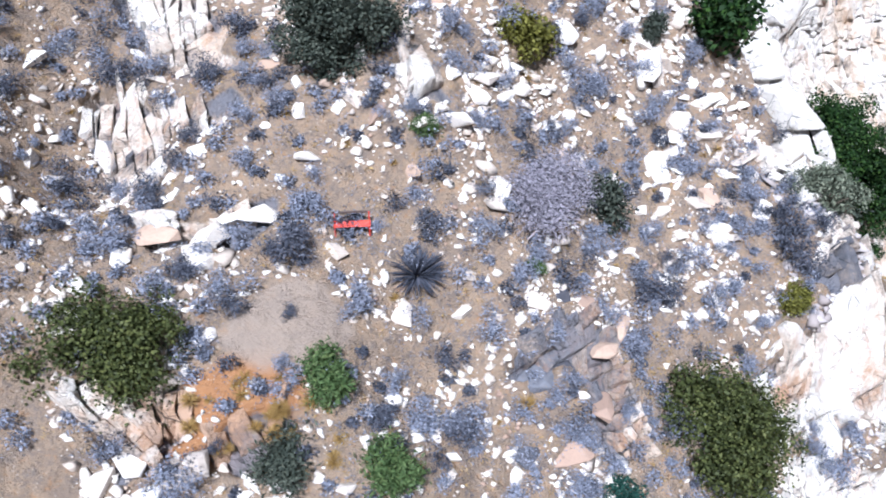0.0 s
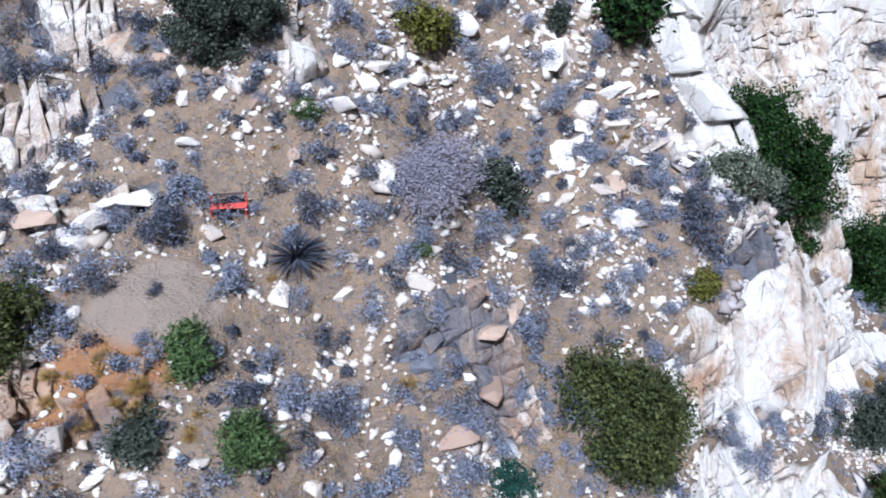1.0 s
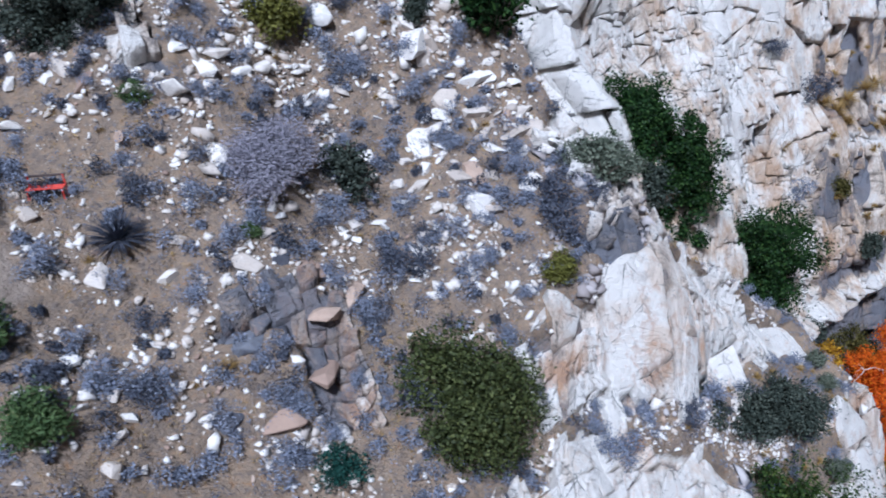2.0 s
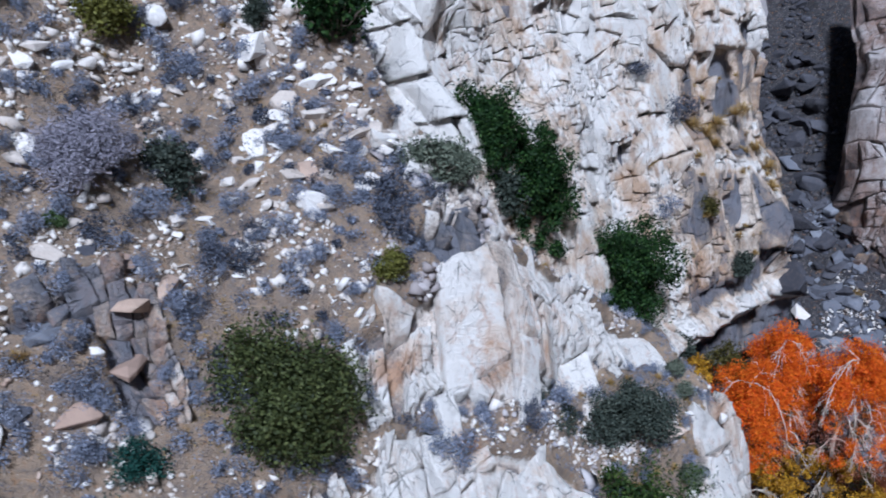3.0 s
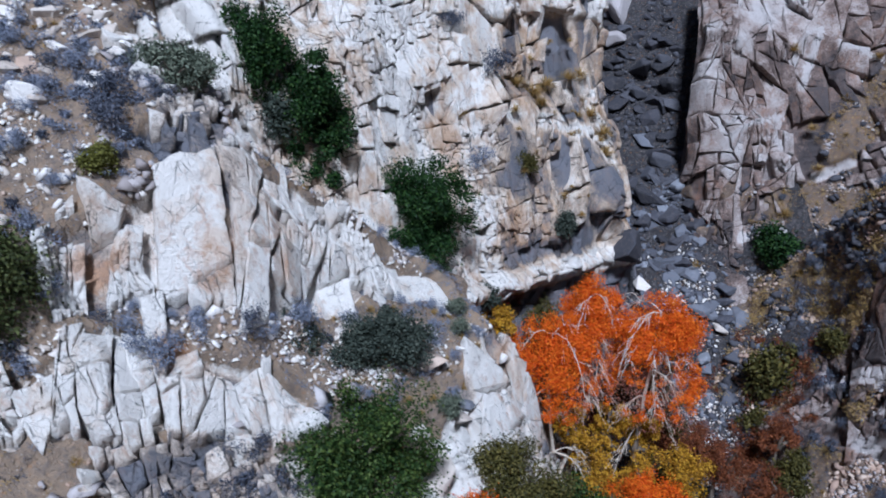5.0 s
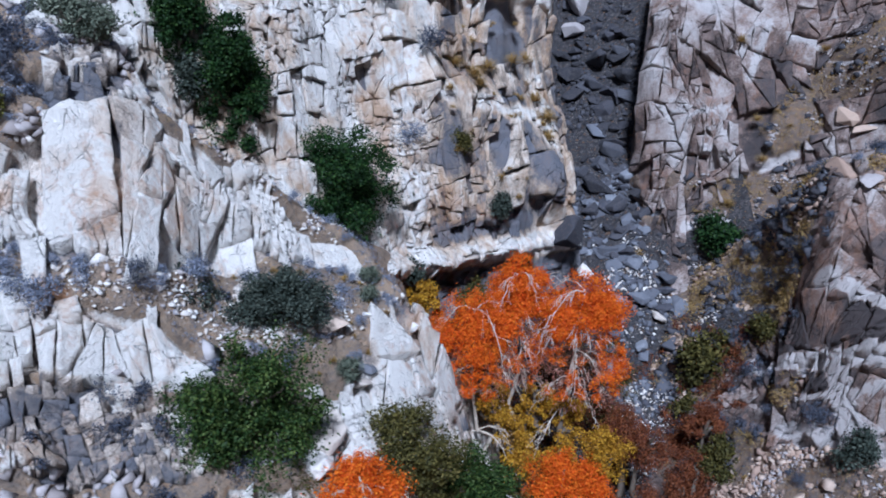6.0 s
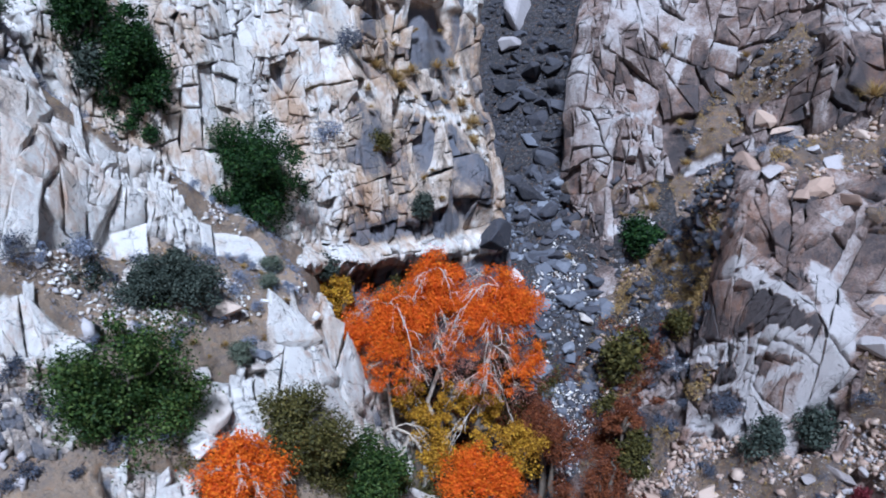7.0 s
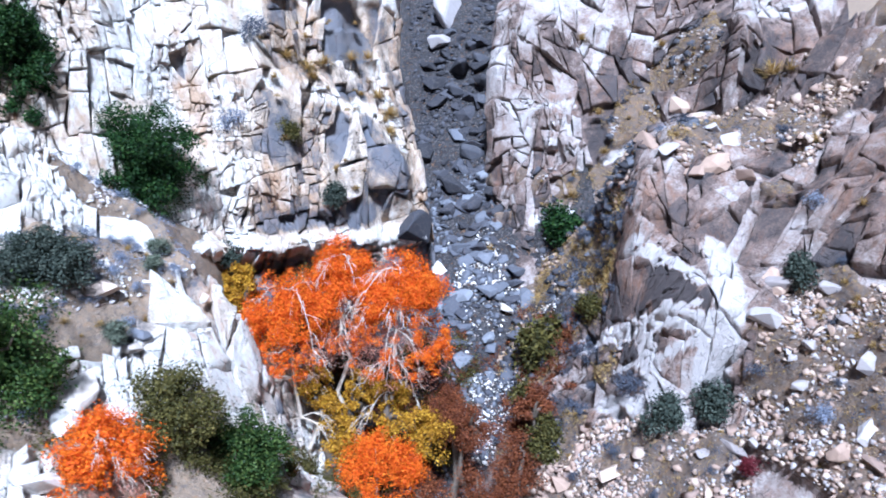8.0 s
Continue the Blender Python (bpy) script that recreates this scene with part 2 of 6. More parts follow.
M_IRON = plain_material("dark_iron", (0.05, 0.04, 0.04), (0.09, 0.06, 0.05), 9.0, 0.6)


# ---- fields ----
def hashed(ix, iy, k):
    n = (ix.astype(np.int64) * 374761393 + iy.astype(np.int64) * 668265263 + k * 1274126177) & 0xFFFFFFFF
    n = ((n ^ (n >> 13)) * 1103515245) & 0xFFFFFFFF
    n = ((n ^ (n >> 15)) * 2246822519) & 0xFFFFFFFF
    return ((n ^ (n >> 16)) & 0xFFFFFF) / float(0x1000000)


def wave(x, y, k):
    ix, iy = np.floor(x), np.floor(y)
    fx, fy = x - ix, y - iy
    fx, fy = fx * fx * (3 - 2 * fx), fy * fy * (3 - 2 * fy)
    a, b = hashed(ix, iy, k), hashed(ix + 1, iy, k)
    c, d = hashed(ix, iy + 1, k), hashed(ix + 1, iy + 1, k)
    return (a + (b - a) * fx) * (1 - fy) + (c + (d - c) * fx) * fy - 0.5


def waves(x, y, k, octaves=4, gain=0.5):
    total, amp = 0.0, 1.0
    for o in range(octaves):
        total = total + amp * wave(x * 2.03 ** o + 7.3 * o, y * 2.03 ** o - 3.1 * o, k + o)
        amp *= gain
    return total


def step(a, b, x):
    t = np.clip((x - a) / (b - a), 0, 1)
    return t * t * (3 - 2 * t)


def split(x, row, k, loose=0.7):
    """An uneven row of pieces about 1 long: the piece, the gap to its nearer end, the place in it, and the number of that end."""
    i = np.floor(x)
    lo, hi = i + loose * (hashed(i, row, k) - 0.5), i + 1 + loose * (hashed(i + 1, row, k) - 0.5)
    i = np.where(x < lo, i - 1, np.where(x > hi, i + 1, i))
    lo, hi = i + loose * (hashed(i, row, k) - 0.5), i + 1 + loose * (hashed(i + 1, row, k) - 0.5)
    first = x - lo < hi - x
    return i, np.minimum(x - lo, hi - x), (x - lo) / (hi - lo) - 0.5, np.where(first, i, i + 1)


def one_joint_set(u, v, k, wide, tall, amp, depth, width):
    wu = u + 0.9 * wide * waves(u / wide / 3.2, v / tall / 2.2, k + 50, 2) + 0.16 * wide * waves(u / wide * 1.6, v / wide * 1.6, k + 55, 3)
    wv = v + 0.7 * tall * waves(u / wide / 2.6, v / tall / 2.6, k + 60, 2) + 0.16 * wide * waves(u / wide * 1.5, v / wide * 1.5, k + 65, 3)
    c, dc, tc, ec = split(wu / wide, 0 * u, k)
    rs = 0.6 + 0.9 * hashed(c, 0 * c, k + 7)
    r, dr, tr, er = split(wv / tall * rs + 9 * hashed(c, 0 * c, k + 8), c, k + 1)
    a, b, e, col = hashed(c, r, k + 2), hashed(c, r, k + 3), hashed(c, r, k + 4), hashed(c, 0 * c, k + 5)
    h = amp * ((col - 0.5) * 1.1 + (a - 0.5) * 0.9 + (b - 0.5) * 1.5 * tc + (e - 0.5) * 1.5 * tr)
    up = 0.25 + 1.0 * hashed(ec, 0 * c, k + 6)
    across = np.clip(1.5 * hashed(er, c, k + 9) - 0.45, 0, 1)
    crack = np.maximum(up * np.exp(-(dc * wide / width) ** 2), across * np.exp(-(dr * tall / rs / width) ** 2))
    return h - depth * crack, a, b


def joints(u, v, k, wide, tall, amp, lean=0.0):
    """The broad steps of jointed rock in metres, and a random number for each step."""
    u = u + lean * v
    h0, a0, _ = one_joint_set(u, v, k, wide * 2.9, tall * 2.3, amp * 1.15, amp * 0.5, 0.25)
    return h0 - 0.5 + 0.5 * amp * waves(u / 2.5, v / 2.5, k + 70, 4, 0.55), a0


class Land:
    """A landform: a sheet over a tilted plane with its swells, cut by planes, and jointed rock or soil upon it."""

    def __init__(self, origin, normal, plane, swells):
        self.o = np.array(origin, float)
        n = np.array(normal, float)
        self.n = n / np.linalg.norm(n)
        u = np.array((-self.n[1], self.n[0], 0.0))
        self.u = u / np.linalg.norm(u)
        self.v = np.cross(self.n, self.u)
        self.plane, self.swells, self.cuts, self.sand, self.broken = plane, swells, [], [], 1.0

    def cut(self, point, normal):
        """The height at which the plane through point cuts the sheet."""
        a = np.array(normal, float)
        d = a @ (np.array(point, float) - self.o)
        return lambda u, v: (d - u * (a @ self.u) - v * (a @ self.v)) / (a @ self.n)

    def base(self, u, v):
        h = self.plane[0] + self.plane[1] * u + self.plane[2] * v
        for a, b, s, amp in self.swells:
            h = h + amp * np.exp(-((u - a) ** 2 + (v - b) ** 2) / (2 * s * s))
        return h

    def build(self, name, mat, label, category, u0, u1, v0, v1, size, dress, coarse=None, joint_shade=0.5):
        nu, nv = int((u1 - u0) / size) + 1, int((v1 - v0) / size) + 1
        self.u0, self.v0, self.size, self.nu, self.nv = u0, v0, size, nu, nv
        uu, vv = np.meshgrid(u0 + size * np.arange(nu), v0 + size * np.arange(nv))
        h = self.base(uu, vv)
        for c in self.cuts:
            h = np.minimum(h, c(uu, vv))
        p = self.o + uu[..., None] * self.u + vv[..., None] * self.v + h[..., None] * self.n
        gv, gu = np.gradient(h, size)
        nrm = self.n - gu[..., None] * self.u - gv[..., None] * self.v
        up = nrm[..., 2] / np.linalg.norm(nrm, axis=-1)
        lift, soil, tone, rust, block = dress(uu, vv, p[..., 0], p[..., 1], p[..., 2], up)
        self.h = h + lift
        self.soil, self.tone, self.rust = (np.broadcast_to(f, uu.shape) for f in (soil, tone, rust))
        self.grain, self.drift = waves(uu / 4.0, vv / 4.0, 900, 2) + (coarse(uu, vv) if coarse else 0), waves(uu / 2.2, vv / 2.8, 910, 3)
        p = p + (lift - 0.55 * step(0.35, 0.65, 1 - soil) * (self.broken(uu, vv) if callable(self.broken) else self.broken))[..., None] * self.n
        idx = np.arange(nu * nv).reshape(nv, nu)
        quads = np.stack((idx[:-1, :-1], idx[:-1, 1:], idx[1:, 1:], idx[1:, :-1]), -1).reshape(-1, 4)
        mesh = grid_mesh(name, p.reshape(-1, 3), quads)
        for key, val in (("soil", soil), ("tone", tone + joint_shade * (1 - np.clip(soil, 0, 1))), ("rust", rust), ("block", block), ("sand", step(-0.8, 0.8, inside(uu, vv, self.sand)) if self.sand else 0.0)):
            # darker tone on the rock between the blocks paints in the joints' shade
            mesh.attributes.new(key, "FLOAT", "POINT").data.foreach_set("value", np.ascontiguousarray(np.broadcast_to(val, uu.shape), dtype=np.float32).ravel())
        mesh.materials.append(mat)
        ob = tagged(new(name, mesh), label, category, kind="structure")
        self.ob = ob
        return ob

    def height(self, u, v):
        i = min(max((u - self.u0) / self.size, 0), self.nu - 1.001)
        j = min(max((v - self.v0) / self.size, 0), self.nv - 1.001)
        a, b = int(i), int(j)
        fi, fj = i - a, j - b
        h = self.h
        return (h[b, a] * (1 - fi) + h[b, a + 1] * fi) * (1 - fj) + (h[b + 1, a] * (1 - fi) + h[b + 1, a + 1] * fi) * fj

    def bare(self, u, v):
        """A trodden patch on which little lies or grows."""
        return bool(self.sand) and inside(np.array(u), np.array(v), self.sand) > -0.1

    def earth(self, u, v):
        return self.soil[int(min(max((v - self.v0) / self.size, 0), self.nv - 1)), int(min(max((u - self.u0) / self.size, 0), self.nu - 1))]

    def cell(self, u, v):
        return int(min(max((v - self.v0) / self.size, 0), self.nv - 1)), int(min(max((u - self.u0) / self.size, 0), self.nu - 1))

    def blocks(self, box, seed, low, high, lean, mat, label, proud=0.5, aspect=1.5, rock=0.5, only=None, rough=1.0, stray=0.17):
        """The rock of a stretch of the sheet, broken along its joints into blocks: the largest as parts, the rest joined."""
        rng = np.random.default_rng(seed)
        todo = [[(box[0], box[2]), (box[1], box[2]), (box[1], box[3]), (box[0], box[3])]]
        made = []
        while todo:
            poly = np.array(todo.pop())
            c = poly.mean(0)
            w, t = np.ptp(poly[:, 0]), np.ptp(poly[:, 1])
            fine = 0.5 + self.grain[self.cell(*c)]
            limit = (low + (high - low) * min(max(1.3 * fine - 0.15, 0), 1) ** 1.5) * rng.uniform(0.5, 2.0)
            if max(w * aspect, t) < limit * aspect and len(poly) > 2:
                if self.earth(*c) < 1 - rock and (only is None or only(*c)):
                    made.append(poly)
                continue
            upright = w * aspect * rng.uniform(0.75, 1.3) > t
            ang = (math.pi / 2 + math.atan(lean) * -1 if upright else 0.0) + rng.normal() * (stray if rng.random() < 0.75 else 3 * stray)
            d = np.array((-math.sin(ang), math.cos(ang)))
            at = c + rng.normal(size=2) * 0.18 * np.array((w, t))
            side = (poly - at) @ d
            one, two = [], []
            for k in range(len(poly)):
                p, q, a, b = poly[k], poly[(k + 1) % len(poly)], side[k], side[(k + 1) % len(poly)]
                (one if a >= 0 else two).append(tuple(p))
                if a * b < 0:
                    x = tuple(p + (q - p) * a / (a - b))
                    one.append(x)
                    two.append(x)
            if len(one) < 3 or len(two) < 3:
                continue
            todo += [one, two]
        # joints bend a little
        flat = np.concatenate(made)
        flat = flat + np.column_stack([1.1 * waves(flat[:, 0] / 4.0, flat[:, 1] / 4.0, seed + k, 2) + 0.3 * waves(flat[:, 0] / 1.3, flat[:, 1] / 1.3, seed + k + 20, 2) for k in (5, 9)])
        made = np.split(flat, np.cumsum([len(p) for p in made])[:-1])
        made.sort(key=lambda p: -np.ptp(p[:, 0]) * np.ptp(p[:, 1]))
        rest = []
        for n, poly in enumerate(made):
            piece = self.block(poly, rng, proud, rough)
            if n < 290:
                me = self.block_mesh("block", [piece], mat)
                ob = new("block", me)
                ob.parent = self.ob
            else:
                rest.append(piece)
        if rest:
            tagged(new("broken_rock", self.block_mesh("broken_rock", rest, mat)), label, "rock", kind="stuff")

    def block(self, poly, rng, proud, rough):
        c = poly.mean(0)
        size = math.sqrt(max(np.ptp(poly[:, 0]) * np.ptp(poly[:, 1]), 0.02))
        r = 0.4 * size
        gu = (self.height(c[0] + r, c[1]) - self.height(c[0] - r, c[1])) / (2 * r)
        gv = (self.height(c[0], c[1] + r) - self.height(c[0], c[1] - r)) / (2 * r)
        wild = rough * (0.035 if rng.random() < 0.6 else 0.12)
        gu, gv = np.clip(gu, -1.4, 1.4) + rng.normal() * wild, np.clip(gv, -1.4, 1.4) + rng.normal() * wild
        top = self.height(*c) + proud + rng.normal() * 0.05 * rough * size ** 0.6 + (rng.uniform(-0.45, 0.3) * min(size, 1.2) if rng.random() < 0.16 else 0)
        ring = []
        for k in range(len(poly)):
            p, q = poly[k], poly[(k + 1) % len(poly)]
            ring.append(p + rng.normal(size=2) * 0.02)
            many = int(np.linalg.norm(q - p) / 0.5)
            for f in range(many):
                f = (f + 1) / (many + 1)
                ring.append(p + (q - p) * f + (c - p) * rng.uniform(0, 0.07) + rng.normal(size=2) * 0.02)
        ring = np.array(ring)
        m = len(ring)
        far = np.linalg.norm(ring - c, axis=1)[:, None] + 1e-6
        gap = 0.012 if rng.random() < 0.45 else min(rng.uniform(0.03, 0.1), 0.06 * size)
        edge = (0.02 + 1.1 * gap * rng.uniform(0.5, 1.5)) * min(size, 1.4)
        outer = c + (ring - c) * np.clip(1 - gap / far, 0.2, 1)
        inner = c + (ring - c) * np.clip(1 - (gap + edge * (0.6 + 0.8 * rng.random((m, 1)))) / far, 0.15, 1)
        flat = lambda p: np.minimum(top + gu * (p[:, 0] - c[0]) + gv * (p[:, 1] - c[1]), np.array([self.height(*q) for q in p]) + proud + 0.3)
        # the face in rings, then the worn edge and the sides
        steps = [f for f in (0.3, 0.55, 0.8) if size > 0.8] if size < 2 else [0.18, 0.36, 0.54, 0.72, 0.88]
        rings = [c + (inner - c) * f for f in steps] + [inner]
        uvh = [np.array([(c[0], c[1], top)])] + [np.column_stack((p, flat(p) + rng.normal(size=m) * 0.022)) for p in rings]
        uvh += [np.column_stack((outer, flat(outer) - edge * rng.uniform(0.5, 1.1, m))), np.column_stack((outer, flat(outer) - 1.1))]
        uvh = np.concatenate(uvh)
        k = np.arange(m)
        l = (k + 1) % m
        faces = [np.stack((0 * k, 1 + k, 1 + l), 1)]
        for r in range(len(rings) + 1):
            a, b = 1 + r * m, 1 + (r + 1) * m
            faces += [np.stack((a + k, b + k, b + l), 1), np.stack((a + k, b + l, a + l), 1)]
        at = [self.cell(*p) for p in uvh[:, :2]]
        return (self.o + uvh[:, :1] * self.u + uvh[:, 1:2] * self.v + uvh[:, 2:] * self.n, np.concatenate(faces),
                np.array([self.tone[q] for q in at]), np.array([self.rust[q] for q in at]), np.full(len(at), rng.random()))

    def block_mesh(self, name, pieces, mat):
        vs, fs, n, vals = [], [], 0, [[], [], []]
        for v, f, *attr in pieces:
            vs.append(v)
            fs.append(f + n)
            n += len(v)
            for k in range(3):
                vals[k].append(attr[k])
        mesh = grid_mesh(name, np.concatenate(vs), np.concatenate(fs))
        for key, val in zip(("tone", "rust", "block"), vals):
            mesh.attributes.new(key, "FLOAT", "POINT").data.foreach_set("value", np.concatenate(val).astype(np.float32))
        mesh.materials.append(mat)
        return mesh

    def on(self, u, v, sink=0.0):
        return Vector(self.o + u * self.u + v * self.v + (self.height(u, v) - sink) * self.n)

    def over(self, x, y, sink=0.0):
        """The place of the sheet at x, y of the plan."""
        z = self.o[2]
        for _ in range(14):
            d = np.array((x, y, z)) - self.o
            z += 0.8 * (self.height(d @ self.u, d @ self.v) - d @ self.n) / self.n[2]
        return Vector((x, y, z - sink))

    def facing(self, x, y, z, sink=0.0):
        """The place of the sheet that x, y, z falls on along the sheet's own axis."""
        d = np.array((x, y, z)) - self.o
        return self.on(d @ self.u, d @ self.v, sink)


def grid_mesh(name, verts, faces):
    """A mesh from arrays; all faces have the same number of corners."""
    mesh = bpy.data.meshes.new(name)
    k = faces.shape[1]
    mesh.vertices.add(len(verts))
    mesh.vertices.foreach_set("co", np.ascontiguousarray(verts, dtype=np.float32).ravel())
    mesh.loops.add(faces.size)
    mesh.loops.foreach_set("vertex_index", np.ascontiguousarray(faces, dtype=np.int32).ravel())
    mesh.polygons.add(len(faces))
    mesh.polygons.foreach_set("loop_start", np.arange(0, faces.size, k, dtype=np.int32))
    mesh.update(calc_edges=True)
    return mesh


def patches(u, v, spots):
    """Sum of soft oval patches (u, v, half width, half height, amount)."""
    t = 0.0
    for a, b, ru, rv, amt in spots:
        t = t + amt * np.exp(-(((u - a) / ru) ** 2 + ((v - b) / rv) ** 2) ** 1.5)
    return t


def inside(u, v, poly):
    """How far a place lies inside an outline; below 0 outside."""
    best, odd = np.full(np.shape(u), 1e9), np.zeros(np.shape(u), bool)
    for (a, b), (c, d) in zip(poly, poly[1:] + poly[:1]):
        t = np.clip(((u - a) * (c - a) + (v - b) * (d - b)) / ((c - a) ** 2 + (d - b) ** 2), 0, 1)
        best = np.minimum(best, np.hypot(u - a - t * (c - a), v - b - t * (d - b)))
        odd ^= ((b > v) != (d > v)) & (u < (c - a) * (v - b) / (d - b + 1e-12) + a)
    return np.where(odd, best, -best)


def band(u, v, points, width):
    """1 along a line of points, falling to 0 over the width."""
    best = np.full(np.shape(u), 1e9)
    for (a, b), (c, d) in zip(points, points[1:]):
        t = np.clip(((u - a) * (c - a) + (v - b) * (d - b)) / ((c - a) ** 2 + (d - b) ** 2), 0, 1)
        best = np.minimum(best, np.hypot(u - a - t * (c - a), v - b - t * (d - b)))
    return np.exp(-(best / width) ** 4)


# ---- landforms ----
HILL = Land((14.4, 30.8, 22.3), (0.25, -0.38, 0.89), (2.047, -0.01, 0.375), [(-21.7, 25.8, 9, -10.38), (30.6, -19.3, 6, -10.25), (5.7, -0, 4, 1.61), (-12.4, 15.2, 4, 3.15), (19.4, -3.8, 4, -3.08), (-25.2, 19.1, 2.5, -3.46), (30.6, -19.3, 2.5, -3.71), (-19.7, 19.2, 4, 2.39), (17.2, -15, 9, -3.2), (-4, 11.5, 6, -2.13), (21.9, -6.8, 2.5, -2.24), (2.9, -16.7, 2.5, -1.37), (-10.8, 2.8, 2.5, 1.32), (-20.5, 0.3, 2.5, 2.21), (-8.4, 8.3, 2.5, 1.23), (-20.9, 6.9, 2.5, 1.54), (8, -5.3, 2.5, 2.36), (11.1, -8, 2.5, -1.56), (4.4, -5.3, 2.5, -1.33), (-7.9, -6, 2.5, 0.9), (-18.2, 4.4, 2.5, -0.86), (11.7, -1.8, 2.5, -0.6)])
# the sheet falls away behind the crest of the spur
CREST = [(-80, -60), (-80, 60), (10, 60), (8.6, 20), (7.6, 12), (7.6, 8), (8.1, 6.4), (8.6, 4.5), (9.5, 2), (10.1, -0.1), (11.8, -1.0), (14.1, -1.9), (16.4, -2.8), (19.0, -3.9), (21.4, -5.2), (22.7, -6.8), (22.8, -9.4), (23.6, -11.2), (24.6, -12.7), (26.0, -14.4), (27.8, -16.2), (29.3, -18.4), (29.4, -22), (28, -30), (26, -60)]
HILL.cuts = [lambda u, v: HILL.base(u, v) - 1.9 * np.clip(-inside(u, v, CREST) + 0.1, 0, None)]
SPUR = [(-1.2, -6.1), (-0.5, -4.0), (0.2, -2.4), (1.7, -2.3), (3.7, -2.1), (5.7, -1.7), (7.6, -1.5), (9.9, 0.2), (11.7, -1.2), (14.0, -2.4), (16.2, -3.6), (18.8, -4.8), (21.3, -6.2), (21.6, -7.4), (18.0, -7.8), (15.0, -7.6), (11.8, -7.9), (7.6, -8.0), (4.6, -7.4), (3.2, -6.4), (2.2, -5.8)]
LEDGE = [(-2.3, -7.8), (-0.7, -7.2), (1.8, -7.1), (2.7, -8.5), (4.2, -9.3), (7.7, -10.2), (8.8, -12.0), (7.4, -13.6), (3.9, -12.3), (2.2, -11.7), (-2.6, -10.7), (-3.2, -9.9)]
NOSE = [(12.6, -18.4), (13.1, -17.4), (16.3, -15.6), (20.3, -13.0), (23.4, -10.6), (26.2, -12.4), (40, -18), (36, -30), (22, -30), (21.7, -20.0), (18.7, -20.2), (15.3, -19.2)]
GREY_ROCK = [(-1.1, -11.3), (2.2, -11.9), (3.9, -12.5), (7.2, -13.8), (8.2, -15.0), (6.5, -17.4), (1.6, -16.4), (-2.0, -13.0)]
CREST_ROCK = [(4.9, 0.4), (7.5, 2.2), (9.4, 2.2), (10.2, -0.2), (9.6, -0.5), (7.3, -1.3), (5.4, -1.1)]
SAND = [(-24.1, 8.0), (-21.2, 9.3), (-19.5, 8.6), (-18.9, 6.2), (-21.0, 5.2), (-23.0, 6.2)]
KNOBS = [
    [(-6.6, -8.2), (-3.9, -7.7), (-2.9, -8.3), (-3.3, -9.4), (-4.2, -10.4), (-6.8, -9.6)],
    [(8.2, -18.6), (12.2, -19.8), (12.6, -22.5), (8.0, -22.5)],
    [(5.0, 7.0), (7.7, 7.4), (8.5, 4.5), (6.7, 4.2), (5.1, 5.5)],
    [(-25.0, 22.0), (-23.7, 23.3), (-22.2, 22.6), (-21.5, 19.4), (-22.6, 17.3), (-24.4, 18.4)],
    [(-20.9, 19.4), (-18.6, 19.2), (-18.7, 17.5), (-20.8, 17.7)],
    [(-24.4, 14.4), (-22.4, 13.6), (-19.3, 12.8), (-19.0, 11.6), (-22.0, 11.8), (-24.5, 12.9)],
    [(-12.6, 14.2), (-11.6, 17.8), (-10.4, 17.0), (-11.0, 13.8)],
    [(-20.8, 27.5), (-17.0, 26.2), (-17.6, 19.8), (-20.5, 21.6)],
    [(-28.5, 8.4), (-26.0, 8.0), (-25.5, 5.2), (-29.0, 4.2)],
]


